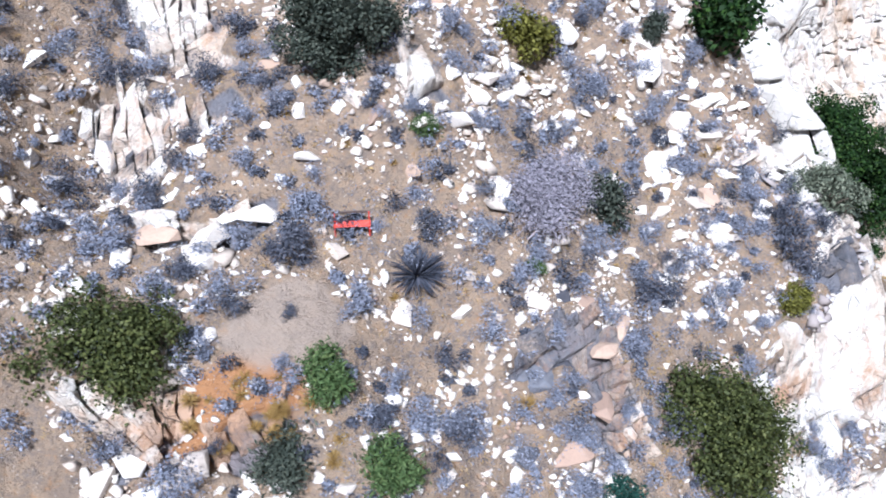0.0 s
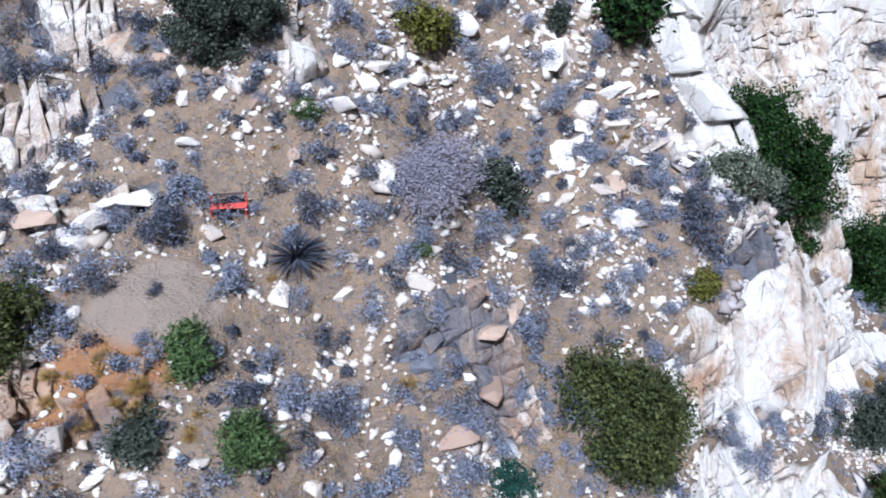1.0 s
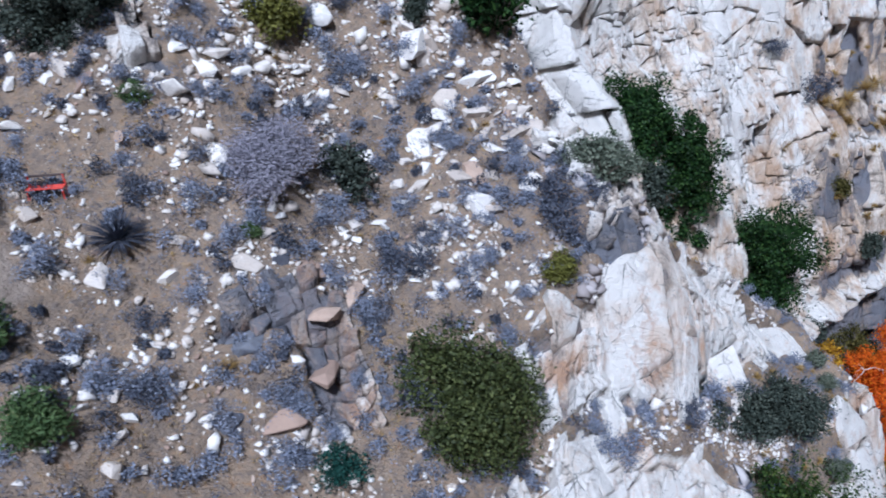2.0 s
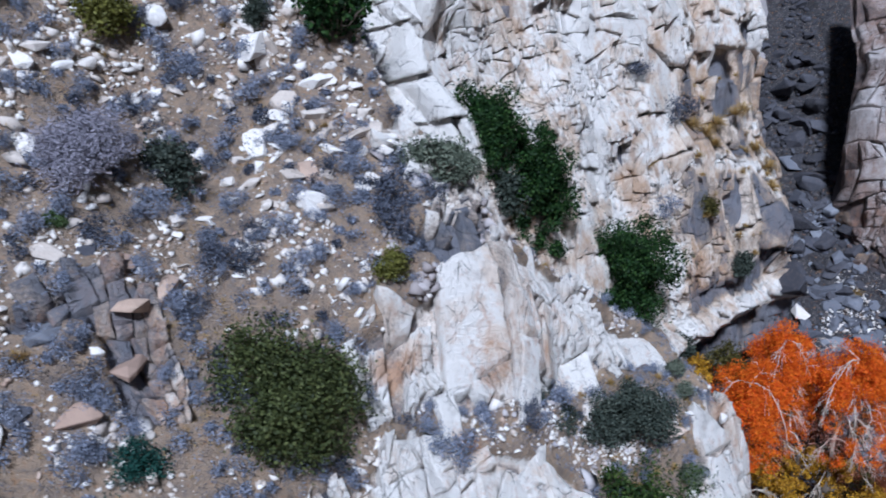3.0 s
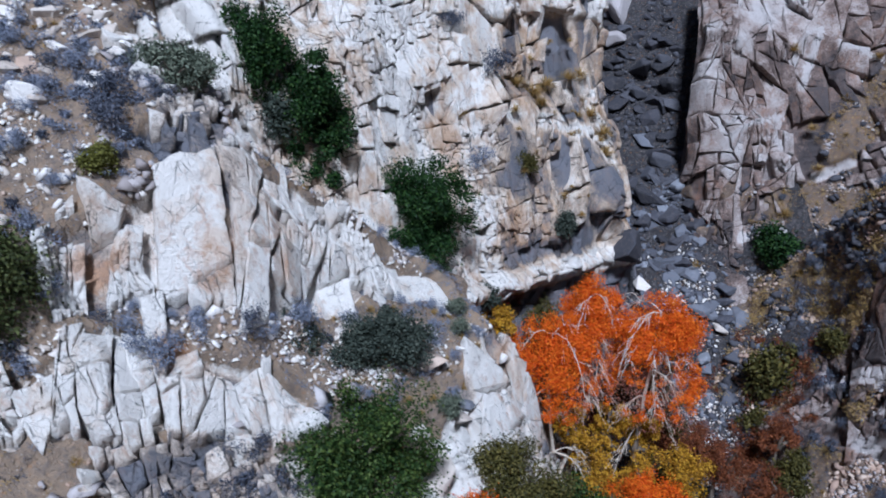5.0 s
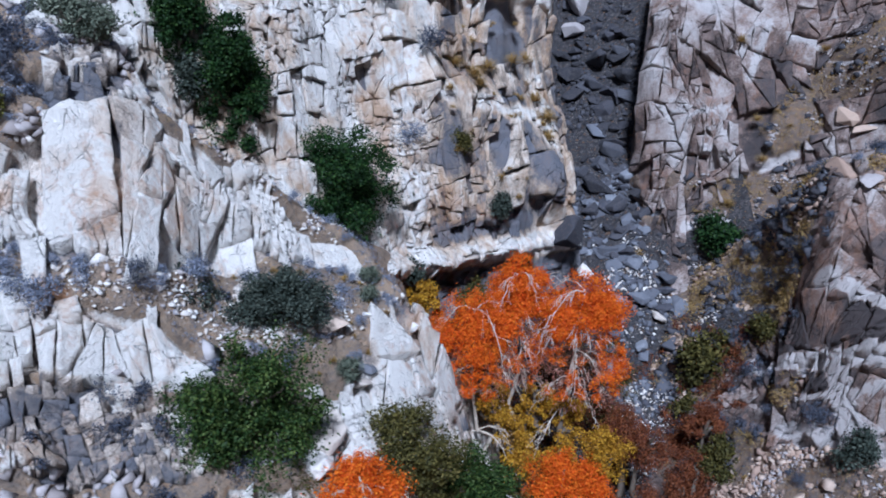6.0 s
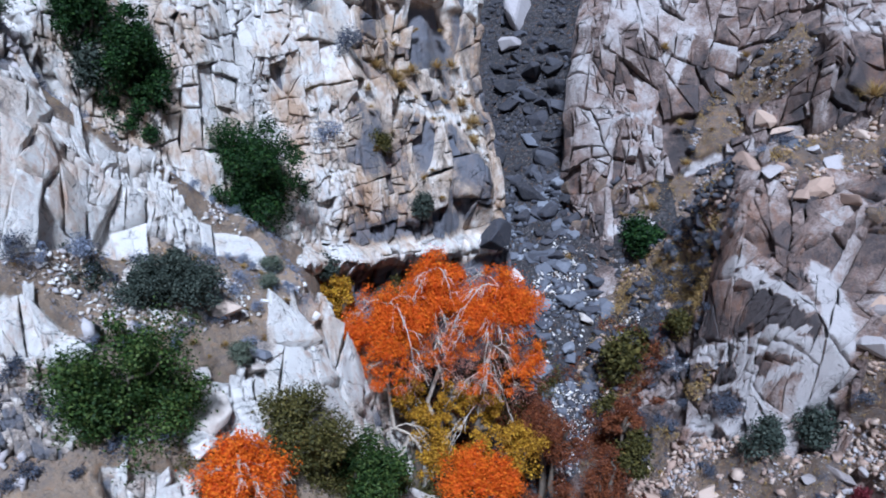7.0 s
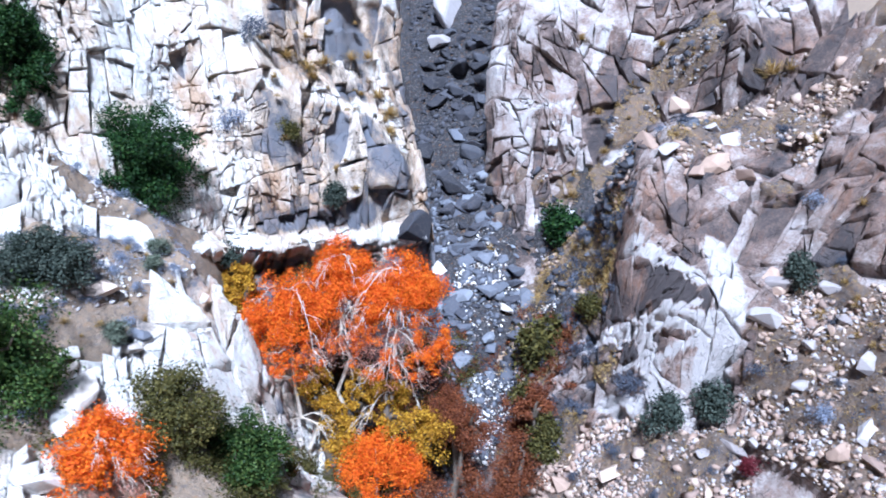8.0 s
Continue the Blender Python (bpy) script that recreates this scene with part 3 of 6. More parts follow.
def dress_hill(u, v, x, y, z, up):
    nz = waves(u / 2.2, v / 2.2, 8, 4)
    # the bare spur and its lower ledge, the nose, and the outcrops of the slope
    rock = np.maximum(step(-0.3, 0.3, inside(u, v, SPUR) + 0.9 * nz), step(-0.3, 0.3, inside(u, v, LEDGE) + 0.7 * nz))
    rock = np.maximum(rock, step(-0.3, 0.3, inside(u, v, NOSE) + 0.7 * nz))
    grey_rock, crest = (step(-0.4, 0.4, inside(u, v, f) + 1.2 * nz) for f in (GREY_ROCK, CREST_ROCK))
    rock = np.maximum(rock, np.maximum(grey_rock, 0.8 * crest))
    for f in KNOBS:
        rock = np.maximum(rock, step(-0.3, 0.3, inside(u, v, f) + 0.9 * nz))
    outcrop = patches(u, v, [(-10.8, 2.2, 2.2, 1.5, 1.0), (-9.6, -1.0, 1.2, 2.4, 1.0), (-24.4, 3.9, 2.8, 1.3, 0.8)])
    rock = np.clip(np.maximum(rock, step(0.45, 0.75, outcrop + 0.9 * nz)), 0, 1)
    rel, block = joints(u, v, 100, 1.0, 1.6, 0.48, 0.15)
    soft = 0.4 * waves(u / 2.4, v / 2.4, 20, 4) + 0.16 * waves(u * 1.9, v * 1.9, 30, 3)
    smooth = np.clip(patches(u, v, [(7.5, -4.4, 3.4, 2.7, 1.0), (22.5, -15.5, 4.5, 5.0, 1.0)]), 0, 1)
    lift = rock * (0.25 * step(-0.2, 0.8, inside(u, v, LEDGE)) + (1 - 0.8 * smooth) * rel + 0.9 * waves(u / 3.0, v / 3.5, 22, 3)) + (1 - rock) * soft
    # tone near (29.5, -18) also paints shade on the nose's right flank
    tone = 0.05 + 0.5 * waves(u / 2.6, v / 2.2, 40, 4) + 0.6 * grey_rock * (1 - step(-0.2, 0.2, inside(u, v, LEDGE))) + 0.42 * crest + 0.28 * (1 - step(-6, -3, u)) + patches(u, v, [(7.2, -4.6, 2.2, 2.4, 0.26), (18.6, -14.2, 1.3, 1.1, 0.7), (14.4, -16.4, 1.2, 0.7, 0.6), (22.4, -15, 4.2, 4.6, -0.05), (29.5, -18, 2.2, 5, 0.45), (-10.8, 2.2, 2.6, 2.0, 0.35), (-9.6, -1.0, 2, 3.5, 0.25), (-24.4, 3.9, 4, 2, 0.3)])
    tone = tone - 0.5 * band(u, v, [(5.5, -4.1), (7.2, -5.1), (8.9, -5.2)], 0.15) - 0.35 * band(u, v, [(10.6, -0.8), (10.0, -3.7), (9.4, -5.8), (8.2, -7.7)], 0.4)
    rust = 0.18 + 0.55 * waves(u / 3, v / 3, 44, 3) + patches(u, v, [(7.5, -4.4, 3.0, 2.6, 0.22), (18, -18.6, 2.2, 1.6, 0.35), (17, -12.5, 1.0, 0.8, 0.5), (22.4, -15, 4.2, 4.6, 0.08), (1.1, -4.2, 1.5, 0.8, 0.9), (10.0, -3.7, 0.9, 3.5, 0.35), (-24.4, 5.6, 3.2, 1.7, 1.1), (-9.0, -1.5, 2.0, 2.5, 0.55), (-11, 2, 2.5, 2, 0.35), (3.2, -8.6, 1, 0.8, 0.4)])
    return lift, 1 - rock, tone, rust, block


HILL.sand, HILL.broken = SAND, lambda u, v: 0.25 + 0.75 * step(-6, -3, u)
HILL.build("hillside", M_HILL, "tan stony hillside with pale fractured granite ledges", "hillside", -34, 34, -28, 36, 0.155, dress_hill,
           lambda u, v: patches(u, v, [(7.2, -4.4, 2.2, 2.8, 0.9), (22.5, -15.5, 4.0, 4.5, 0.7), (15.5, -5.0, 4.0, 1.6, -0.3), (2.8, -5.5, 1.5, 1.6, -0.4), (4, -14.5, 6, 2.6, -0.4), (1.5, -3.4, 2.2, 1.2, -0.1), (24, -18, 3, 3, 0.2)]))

BACK = Land((37.7, 53.0, 18.7), (0.47, -0.82, 0.33), (1.153, -0.266, -0.027), [(10.7, -13.2, 9, -2.7), (11.5, -9, 6, 0.74), (-13.8, 10.8, 2.5, -1.59), (-3.9, 0.4, 2.5, -1.19), (-19, 12.3, 2.5, -3.49), (-10.1, 13.3, 6, -3.28), (16.3, -7.3, 9, 2.64), (-8.8, 9.4, 2.5, 0.88)])
BACK.cuts = [BACK.cut((54.3, 60.0, 11.4), (1.0, 0.15, 0.12)), BACK.cut((18.8, 44.6, 30.0), (-0.6, -0.6, 0.3))]


def dress_back(u, v, x, y, z, up):
    rel, block = joints(u, v, 200, 1.3, 1.9, 0.55, 0.08)
    shelf = [(-6, -10.6), (-3.3, -11.0), (0.8, -11.4), (5.2, -11.7), (11.3, -12.3), (16, -12.6)]
    seam = [(-0.8, 2.6), (3.4, 1.3), (10.3, -0.1), (15.8, -2.2)]
    # below the shelf the rock recedes, and its shade is toned into the colour
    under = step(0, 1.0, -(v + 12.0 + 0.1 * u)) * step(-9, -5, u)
    lift = rel + 1.6 * waves(u / 6, v / 9, 210, 3) + 1.5 * waves(u / 2.6, v / 13, 214, 2) + patches(u, v, [(13.4, -7.4, 2.6, 2.8, 1.3)]) + 1.5 * band(u, v, shelf, 0.8) - 0.7 * under
    lift = lift - 0.9 * step(-1.5, 0.5, u - 0.15 * v) * step(2.5, 4.5, v + 0.3 * (u - 4)) * (1 - step(8.5, 9.5, v))
    panel = step(0.5, 2.5, u - 0.15 * v) * (1 - step(8.3, 9.3, v + waves(u / 2, v / 2, 250, 2)))
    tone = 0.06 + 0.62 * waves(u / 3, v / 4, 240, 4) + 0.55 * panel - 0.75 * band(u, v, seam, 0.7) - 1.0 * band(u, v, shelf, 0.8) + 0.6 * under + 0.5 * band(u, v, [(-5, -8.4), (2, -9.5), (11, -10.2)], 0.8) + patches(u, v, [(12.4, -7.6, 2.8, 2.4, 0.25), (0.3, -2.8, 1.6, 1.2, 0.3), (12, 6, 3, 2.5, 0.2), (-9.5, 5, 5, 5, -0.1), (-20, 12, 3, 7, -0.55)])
    tone = tone - 0.5 * patches(u, v, [(15.6, 3, 1.0, 10, 1.0)])
    rust = 0.22 + 0.1 * panel + patches(u, v, [(-15, 8, 6, 8, 0.22)]) + 0.5 * waves(u / 2.5, v / 5, 244, 3) + 0.55 * waves(u / 1.7, v / 13, 246, 2) + patches(u, v, [(-4, -6, 4, 4, 0.25), (1, -7.5, 2.5, 3, 0.3), (9, 4, 4, 3, 0.15), (12.4, -7.6, 2.8, 2.4, 0.3), (-9, -1.5, 2.5, 1.5, 0.5), (-10.4, -5.5, 2.5, 2, 0.5), (-3, -1, 1.5, 4, 0.3), (1.4, -6.6, 2.2, 1.8, 0.35), (5, -1.5, 3, 1.2, -0.3)])
    return lift, 0.5 * patches(u, v, [(0.5, 7, 1.2, 2.5, 1.0), (3, -5, 2.5, 3.5, 1.0), (4.5, 4.0, 2, 2, 0.8)]), tone, rust, block


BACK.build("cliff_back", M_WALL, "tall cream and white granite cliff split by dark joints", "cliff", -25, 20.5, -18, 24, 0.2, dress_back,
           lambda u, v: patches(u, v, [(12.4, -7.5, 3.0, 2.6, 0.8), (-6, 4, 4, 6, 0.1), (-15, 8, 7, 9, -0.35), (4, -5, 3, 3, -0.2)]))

CREEK = Land((59.5, 55.3, 1.1), (0.0, -0.5, 0.87), (-0.682, 0.462, 0.12), [(4.5, 1.2, 2.5, -2.29), (0.7, 33.1, 6, 1.94), (1.8, -4.9, 2.5, -4.94), (4, -5.3, 2.5, 4.47), (1.8, -4.9, 9, 1.69), (0.4, -2.8, 2.5, 0.63)])


CREEK.broken = 0.0


def dress_creek(u, v, x, y, z, up):
    lift = 0.5 * waves(u / 3, v / 3, 300, 4) + 0.05 * (u + 1) ** 2 * np.where(np.abs(u + 1) > 5, 1, 0.3) * 0.4
    return lift, 0.9 + 0 * u, 0.5 + 0.4 * waves(u / 2, v / 2, 310, 3), 0 * u, 0.5 + 0 * u


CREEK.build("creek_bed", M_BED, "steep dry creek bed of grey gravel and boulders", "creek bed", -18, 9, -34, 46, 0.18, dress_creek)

RIGHT = Land((67.5, 60.9, 15.4), (-0.25, -0.8, 0.55), (-1.158, 0.236, -0.018), [(12.1, 6.3, 2.5, 5.65), (-6.8, 10, 6, 0.63), (-10.6, 9.8, 2.5, -1.65), (-6.8, 10, 2.5, 3.66), (-6.8, 4.8, 6, 3.31), (5.5, 8.1, 2.5, -1.89), (-2.2, -3.3, 6, -1.22)])
RIGHT.cuts = [RIGHT.cut((60.2, 62.0, 10.0), (-1.0, -0.05, 0.02))]


def right_veins(u, v):
    t = band(u, v, [(1.8, 11.7), (1.2, 8.5), (0.6, 5.9)], 0.3) + band(u, v, [(2.6, -2.1), (5.1, -0.9)], 0.5) + band(u, v, [(3.8, 10.7), (6.0, 9.5), (8.8, 7.3), (9.9, 6.2)], 0.2)
    t = t + band(u, v, [(-5.6, 0.2), (-4.8, 1.0), (-3.4, 1.9), (-0.6, 3.2)], 0.14) + band(u, v, [(-3.4, -8.4), (0.5, -7.6)], 0.45) + band(u, v, [(13, 11.6), (16, 11.0), (20, 11.8)], 0.2)
    return np.clip(t, 0, 1)


SLIDE = [(3.2, 3.9), (6.9, 8.2), (10.6, 12.5), (12.2, 12), (11.6, 4.8), (7.6, 3.0), (5.5, -0.5), (4.0, -2.4), (2.6, 1.0)]
GULLY = [(-1.5, -3.4), (3.6, -3.2), (8, -4.5), (8, -14), (-4, -14)]
SMOOTH_SIDE = [(-8.5, 14), (-8.5, -2), (-3.8, -0.8), (-1.1, -1.6), (1.8, 0.3), (2.6, 5.5), (1, 9), (2, 15)]


def dress_right(u, v, x, y, z, up):
    rel, block = joints(u, v, 400, 1.2, 1.7, 0.6, -0.12)
    nz = waves(u / 2.2, v / 2.2, 422, 4)
    slide, smooth = step(-0.5, 0.5, inside(u, v, SLIDE) + 1.4 * nz), step(-0.5, 0.5, inside(u, v, SMOOTH_SIDE) + 1.2 * nz)
    soil = np.maximum(slide, 0.8 * step(-0.4, 0.6, inside(u, v, GULLY) + 2.5 * nz))
    soil = np.maximum(soil, step(0.12, 0.3, waves(u / 4, v / 4, 420, 3) + 0.25 * step(3, 8, u) - 0.25) * (1 - smooth))
    spires = band(u, v, [(12.3, 1.4), (12.7, 6), (13.8, 14)], 1.0) + band(u, v, [(18.4, 4.4), (19.4, 8), (20.4, 14)], 1.0)
    lift = rel * (1 - soil) + 1.3 * waves(u / 4, v / 7, 410, 3) + 0.7 * waves(u / 2.4, v / 8, 414, 2) + 1.5 * spires - patches(u, v, [(16.3, 6.8, 2.0, 2.2, 1.5)]) - 0.5 * slide
    soil = soil * (1 - np.clip(spires, 0, 1))
    tone = 0.54 + 0.55 * waves(u / 3, v / 4, 440, 3) - 0.14 * smooth + 0.3 * slide - 0.18 * np.clip(spires, 0, 1) + patches(u, v, [(-8.3, 5, 1.3, 4.5, -0.2), (-2.4, -4.3, 2, 2, 0.3), (16.3, 6.8, 2.0, 2.0, 0.25), (-6.3, -3, 1.2, 3, -0.1)])
    tone = tone - 0.8 * right_veins(u, v)
    rust = 0.2 + 0.6 * waves(u / 2.5, v / 4, 444, 3) + patches(u, v, [(16.3, 6.5, 2.2, 2.2, 0.7), (-6.3, -4.5, 1.5, 2, 0.3)])
    return lift, soil * (1 - right_veins(u, v)), tone, rust - 0.6 * right_veins(u, v), block


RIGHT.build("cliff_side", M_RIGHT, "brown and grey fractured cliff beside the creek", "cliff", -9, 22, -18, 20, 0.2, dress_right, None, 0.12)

BUTTRESS = Land((70.4, 39.7, 11.0), (-0.45, -0.35, 0.82), (-1.912, 0.377, 0.333), [(-5.1, 4.5, 4, 6.65), (-1.1, -1.8, 4, 2.89), (2, -6, 2.5, 1.23), (-1.9, 17.3, 2.5, 3.54), (5.4, -6.9, 2.5, -3.79), (3.9, -4.7, 2.5, 4.25), (-9, -1.3, 2.5, -2.34), (4.5, 0.5, 2.5, -1.38), (-5.2, -1.5, 2.5, 1.32)])
BUTTRESS.cuts = [BUTTRESS.cut((68.2, 47.0, 18.2), (-0.2, 0.8, 0.6))]


def pale_veins(u, v):
    t = band(u, v, [(-3.7, -2.2), (-0.5, -2.5), (2.9, -3.8)], 0.42) + band(u, v, [(2.0, -0.4), (4.0, -2.6), (5.1, -4.6), (4.9, -5.8), (4.3, -7.5)], 0.75)
    t = t + band(u, v, [(-0.6, -6.2), (3.6, -5.7), (5.1, -5.1)], 0.4) + band(u, v, [(-0.8, -6.6), (0.8, -8.6), (1.8, -9.7), (-0.1, -10.4), (-2.8, -10.6)], 0.55) + band(u, v, [(-7.4, -6.8), (-4.0, -6.5), (-1.2, -6.2)], 0.45)
    t = t * step(-0.62, -0.36, waves(u * 0.9, v * 0.9, 560, 2))
    return np.clip(t + band(u, v, [(-2.7, -8.5), (0.5, -7.8), (2.0, -7.3), (5.1, -5.4)], 0.15) + band(u, v, [(0.2, -5.7), (1.8, -5.5), (3.3, -4.9)], 0.15), 0, 1)


RUBBLE_FAN = [(6.0, -7.2), (7.4, -2), (8.6, 0.1), (12.2, 0.2), (22, 0), (22, -14), (11.2, -11), (7.8, -9.6)]
RUBBLE_TOP = [(-4.4, 5.6), (-2.6, 4.3), (2.1, 7.6), (4.0, 10.5), (0.5, 13.4), (-5, 12)]
FLANK = [(-20, 10), (-8, 9), (-5.6, 4.6), (-5.0, -2), (-7.5, -5.4), (-9, -8.1), (-10, -20), (-20, -20)]
FOOT = [(-6, -11.5), (4, -11), (7, -9.5), (10, -13), (4, -18), (-6, -20)]
SLATE = [[(-1.4, -2.9), (0.7, -3.3), (3.0, -4.2), (3.1, -5.0), (0.1, -5.5), (-1.1, -4.2)], [(-3.0, -7.2), (-1.2, -6.8), (-0.3, -8.2), (-2.2, -9.2)]]


def dress_buttress(u, v, x, y, z, up):
    rel, block = joints(u, v, 500, 1.3, 1.2, 0.5, 0.2)
    nz = waves(u / 2.4, v / 2.4, 520, 4)
    soil = 0 * u
    for f, amount in ((RUBBLE_FAN, 1.0), (RUBBLE_TOP, 0.9), (FLANK, 1.0), (FOOT, 0.85)):
        soil = np.maximum(soil, amount * step(-0.5, 0.5, inside(u, v, f) + 1.6 * nz))
    soil = np.maximum(soil, step(0.3, 0.5, waves(u / 3.5, v / 3.5, 524, 3) + 0.2 * step(3, 8, v)))
    fins = patches(u, v, [(-3.2, 1.2, 1.3, 3.0, 1.0), (1.3, 2.4, 1.5, 2.8, 1.0), (8.0, 4.6, 1.0, 2.6, 0.8), (10.6, 3.6, 1.2, 2.6, 0.8)])
    soil = soil * (1 - step(0.3, 0.6, fins))
    lift = rel * (1 - soil) + 0.8 * waves(u / 3, v / 4, 510, 3) + 0.7 * soil * waves(u / 1.3, v / 1.3, 530, 3) + 0.8 * fins + 0.12 * pale_veins(u, v)
    veins = pale_veins(u, v)
    slate = 0 * u
    for f in SLATE:
        slate = np.maximum(slate, step(-0.15, 0.15, inside(u, v, f) + 0.4 * nz))
    tone = 0.6 + 0.36 * waves(u / 3, v / 3, 540, 3) - 0.2 * fins + 0.6 * slate - 1.4 * veins + patches(u, v, [(-6, -5, 3, 3, 0.3), (6.6, 9.4, 2.6, 2.0, -0.1), (2.4, -7.2, 1.4, 1.3, -0.1)])
    rust = 0.3 + 0.6 * waves(u / 3, v / 3, 544, 3) + 0.1 * fins - 1.2 * veins - 0.5 * slate + patches(u, v, [(2.4, -7.2, 1.5, 1.4, 0.35)])
    return lift, soil * (1 - np.clip(veins + slate, 0, 1)), tone, rust, block


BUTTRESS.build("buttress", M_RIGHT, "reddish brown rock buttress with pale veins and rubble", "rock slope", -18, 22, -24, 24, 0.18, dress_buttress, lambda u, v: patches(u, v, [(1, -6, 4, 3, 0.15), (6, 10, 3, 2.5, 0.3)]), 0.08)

# wide ground below and round the canyon
def build_ground():
    xs = np.concatenate((-np.geomspace(1500, 60, 18), np.linspace(-50, 50, 21), np.geomspace(60, 1500, 18)))
    xx, yy = np.meshgrid(xs + 40, xs + 30)
    r = np.hypot(xx - 40, yy - 30)
    zz = -26 + 3 * waves(xx / 30, yy / 30, 600, 3) + 90 * step(80, 420, r) * (0.5 + waves(xx / 160, yy / 160, 610, 3))
    idx = np.arange(xx.size).reshape(xx.shape)
    quads = np.stack((idx[:-1, :-1], idx[:-1, 1:], idx[1:, 1:], idx[1:, :-1]), -1).reshape(-1, 4)
    mesh = grid_mesh("ground", np.stack((xx, yy, zz), -1).reshape(-1, 3), quads)
    for key, val in (("soil", 1.0), ("tone", 0.4), ("rust", 0.2), ("block", 0.5)):
        mesh.attributes.new(key, "FLOAT", "POINT").data.foreach_set("value", np.full(xx.size, val, np.float32))
    mesh.materials.append(M_HILL)
    tagged(new("ground", mesh), "tan desert ground round the canyon", "ground", kind="structure")


build_ground()


def in_outline(poly):
    return lambda u, v: inside(np.array(u), np.array(v), poly) > -0.6


HILL.blocks((-3, 22, -9.5, 1), 71, 0.42, 2.8, 0.2, M_HILL, "small broken blocks of the pale granite spur", aspect=1.35, only=in_outline(SPUR), rough=1.2)
HILL.blocks((-5, 10, -14, -6), 76, 1.0, 2.3, 0.12, M_HILL, "small broken blocks of the lower granite ledge", aspect=1.6, only=in_outline(LEDGE), rough=1.3)
HILL.blocks((-4, 34, -24, 18), 77, 0.6, 3.0, 0.12, M_HILL, "small broken blocks of the pale rock nose", aspect=1.1, rough=1.4, only=lambda u, v: not in_outline(SPUR)(u, v) and not in_outline(LEDGE)(u, v))
HILL.blocks((-32, -4, -16, 30), 72, 0.5, 2.0, 0.12, M_HILL, "small broken blocks of the slope's outcrops")
BACK.blocks((-24, 20, -17, 20), 73, 0.6, 3.2, 0.06, M_WALL, "small broken blocks of the pale cliff", aspect=1.8, rough=0.9, stray=0.2)
RIGHT.blocks((-9, 20, -16, 18), 74, 0.85, 3.8, -0.1, M_RIGHT, "small broken blocks of the brown cliff", aspect=1.6, rock=0.25, rough=1.1, stray=0.24)
BUTTRESS.blocks((-14, 20, -22, 22), 75, 0.75, 3.4, 0.2, M_RIGHT, "small broken blocks of the reddish buttress", aspect=1.5, rock=0.3, rough=1.2, stray=0.26)

# ---- helpers for things ----
def part(name, mesh, mat, parent, label=""):
    """One mesh as a part of a thing."""
    if isinstance(mesh, bmesh.types.BMesh):
        me = bpy.data.meshes.new(name)
        mesh.to_mesh(me)
        mesh.free()
        mesh = me
    if not mesh.materials:
        mesh.materials.append(mat)
    ob = new(name, mesh)
    ob.parent = parent
    if label:
        ob["label"] = label
    return ob


def tubes(paths, sides=6):
    """Tapered tubes: each path is a list of (point, radius)."""
    vs, fs, n = [], [], 0
    for path in paths:
        pts = [np.array(p, float) for p, _ in path]
        for i, (p, r) in enumerate(path):
            d = pts[min(i + 1, len(pts) - 1)] - pts[max(i - 1, 0)]
            d = d / (np.linalg.norm(d) + 1e-9)
            a = np.cross(d, (0.3, 0.9, 0.2))
            a /= np.linalg.norm(a) + 1e-9
            b = np.cross(d, a)
            for s in range(sides):
                w = 2 * math.pi * s / sides
                vs.append(pts[i] + r * (math.cos(w) * a + math.sin(w) * b))
        for i in range(len(path) - 1):
            for s in range(sides):
                q = n + i * sides
                fs.append((q + s, q + (s + 1) % sides, q + sides + (s + 1) % sides, q + sides + s))
        n += len(path) * sides
    return grid_mesh("tube", np.array(vs), np.array(fs))


def leaves(rng, centres, each, spread, size, droop=0.0, longer=1.6):
    """Many small bent leaf blades round clump centres (x, y, z, clump radius)."""
    c = np.repeat(np.array(centres, float), each, axis=0)
    n = len(c)
    d = rng.normal(size=(n, 3))
    d /= np.linalg.norm(d, axis=1)[:, None]
    far = rng.random((n, 1)) ** 0.38 * np.where(rng.random((n, 1)) < 0.14, 1.7, 1.0)
    p = c[:, :3] + d * (c[:, 3:4] * spread * far)
    face = d + 0.45 * rng.normal(size=(n, 3)) + np.array((0, 0, 0.35))
    a = np.cross(face, rng.normal(size=(n, 3))) + 0.5 * d - np.array((0, 0, droop))
    a /= np.linalg.norm(a, axis=1)[:, None]
    b = np.cross(face, a)
    b /= np.linalg.norm(b, axis=1)[:, None]
    s = size * (0.6 + 0.8 * rng.random((n, 1)))
    w = s / longer
    nn = np.cross(a, b) * s * 0.18
    v = np.stack((p, p + a * s * 0.5 + b * w * 0.5 + nn, p + a * s, p + a * s * 0.5 - b * w * 0.5 + nn), 1).reshape(-1, 3)
    f = np.arange(4 * n).reshape(n, 4)
    return grid_mesh("leaves", v, f)


def crown_clumps(rng, n, rx, ry, rz, z0, clump, lobes=5, core=0.72):
    """Clump centres filling an uneven crown made of a few lobes."""
    lob = [(0, 0, 0.05 * rz, core)] + [(rng.uniform(-0.55, 0.55) * rx, rng.uniform(-0.55, 0.55) * ry, rng.uniform(-0.45, 0.55) * rz, rng.uniform(0.3, 0.56)) for _ in range(lobes + 1)]
    out = []
    while len(out) < n:
        lx, ly, lz, s = lob[0 if rng.random() < 0.3 * (core > 0.7) else rng.integers(lobes + 2)]
        d = rng.normal(size=3)
        d /= np.linalg.norm(d)
        k = rng.random() ** 0.4
        p = np.array((lx, ly, lz)) + d * k * np.array((rx, ry, rz)) * s
        if p[2] < -0.62 * rz:
            continue
        out.append((p[0], p[1], z0 + p[2], clump * rng.uniform(0.6, 1.3)))
    return out


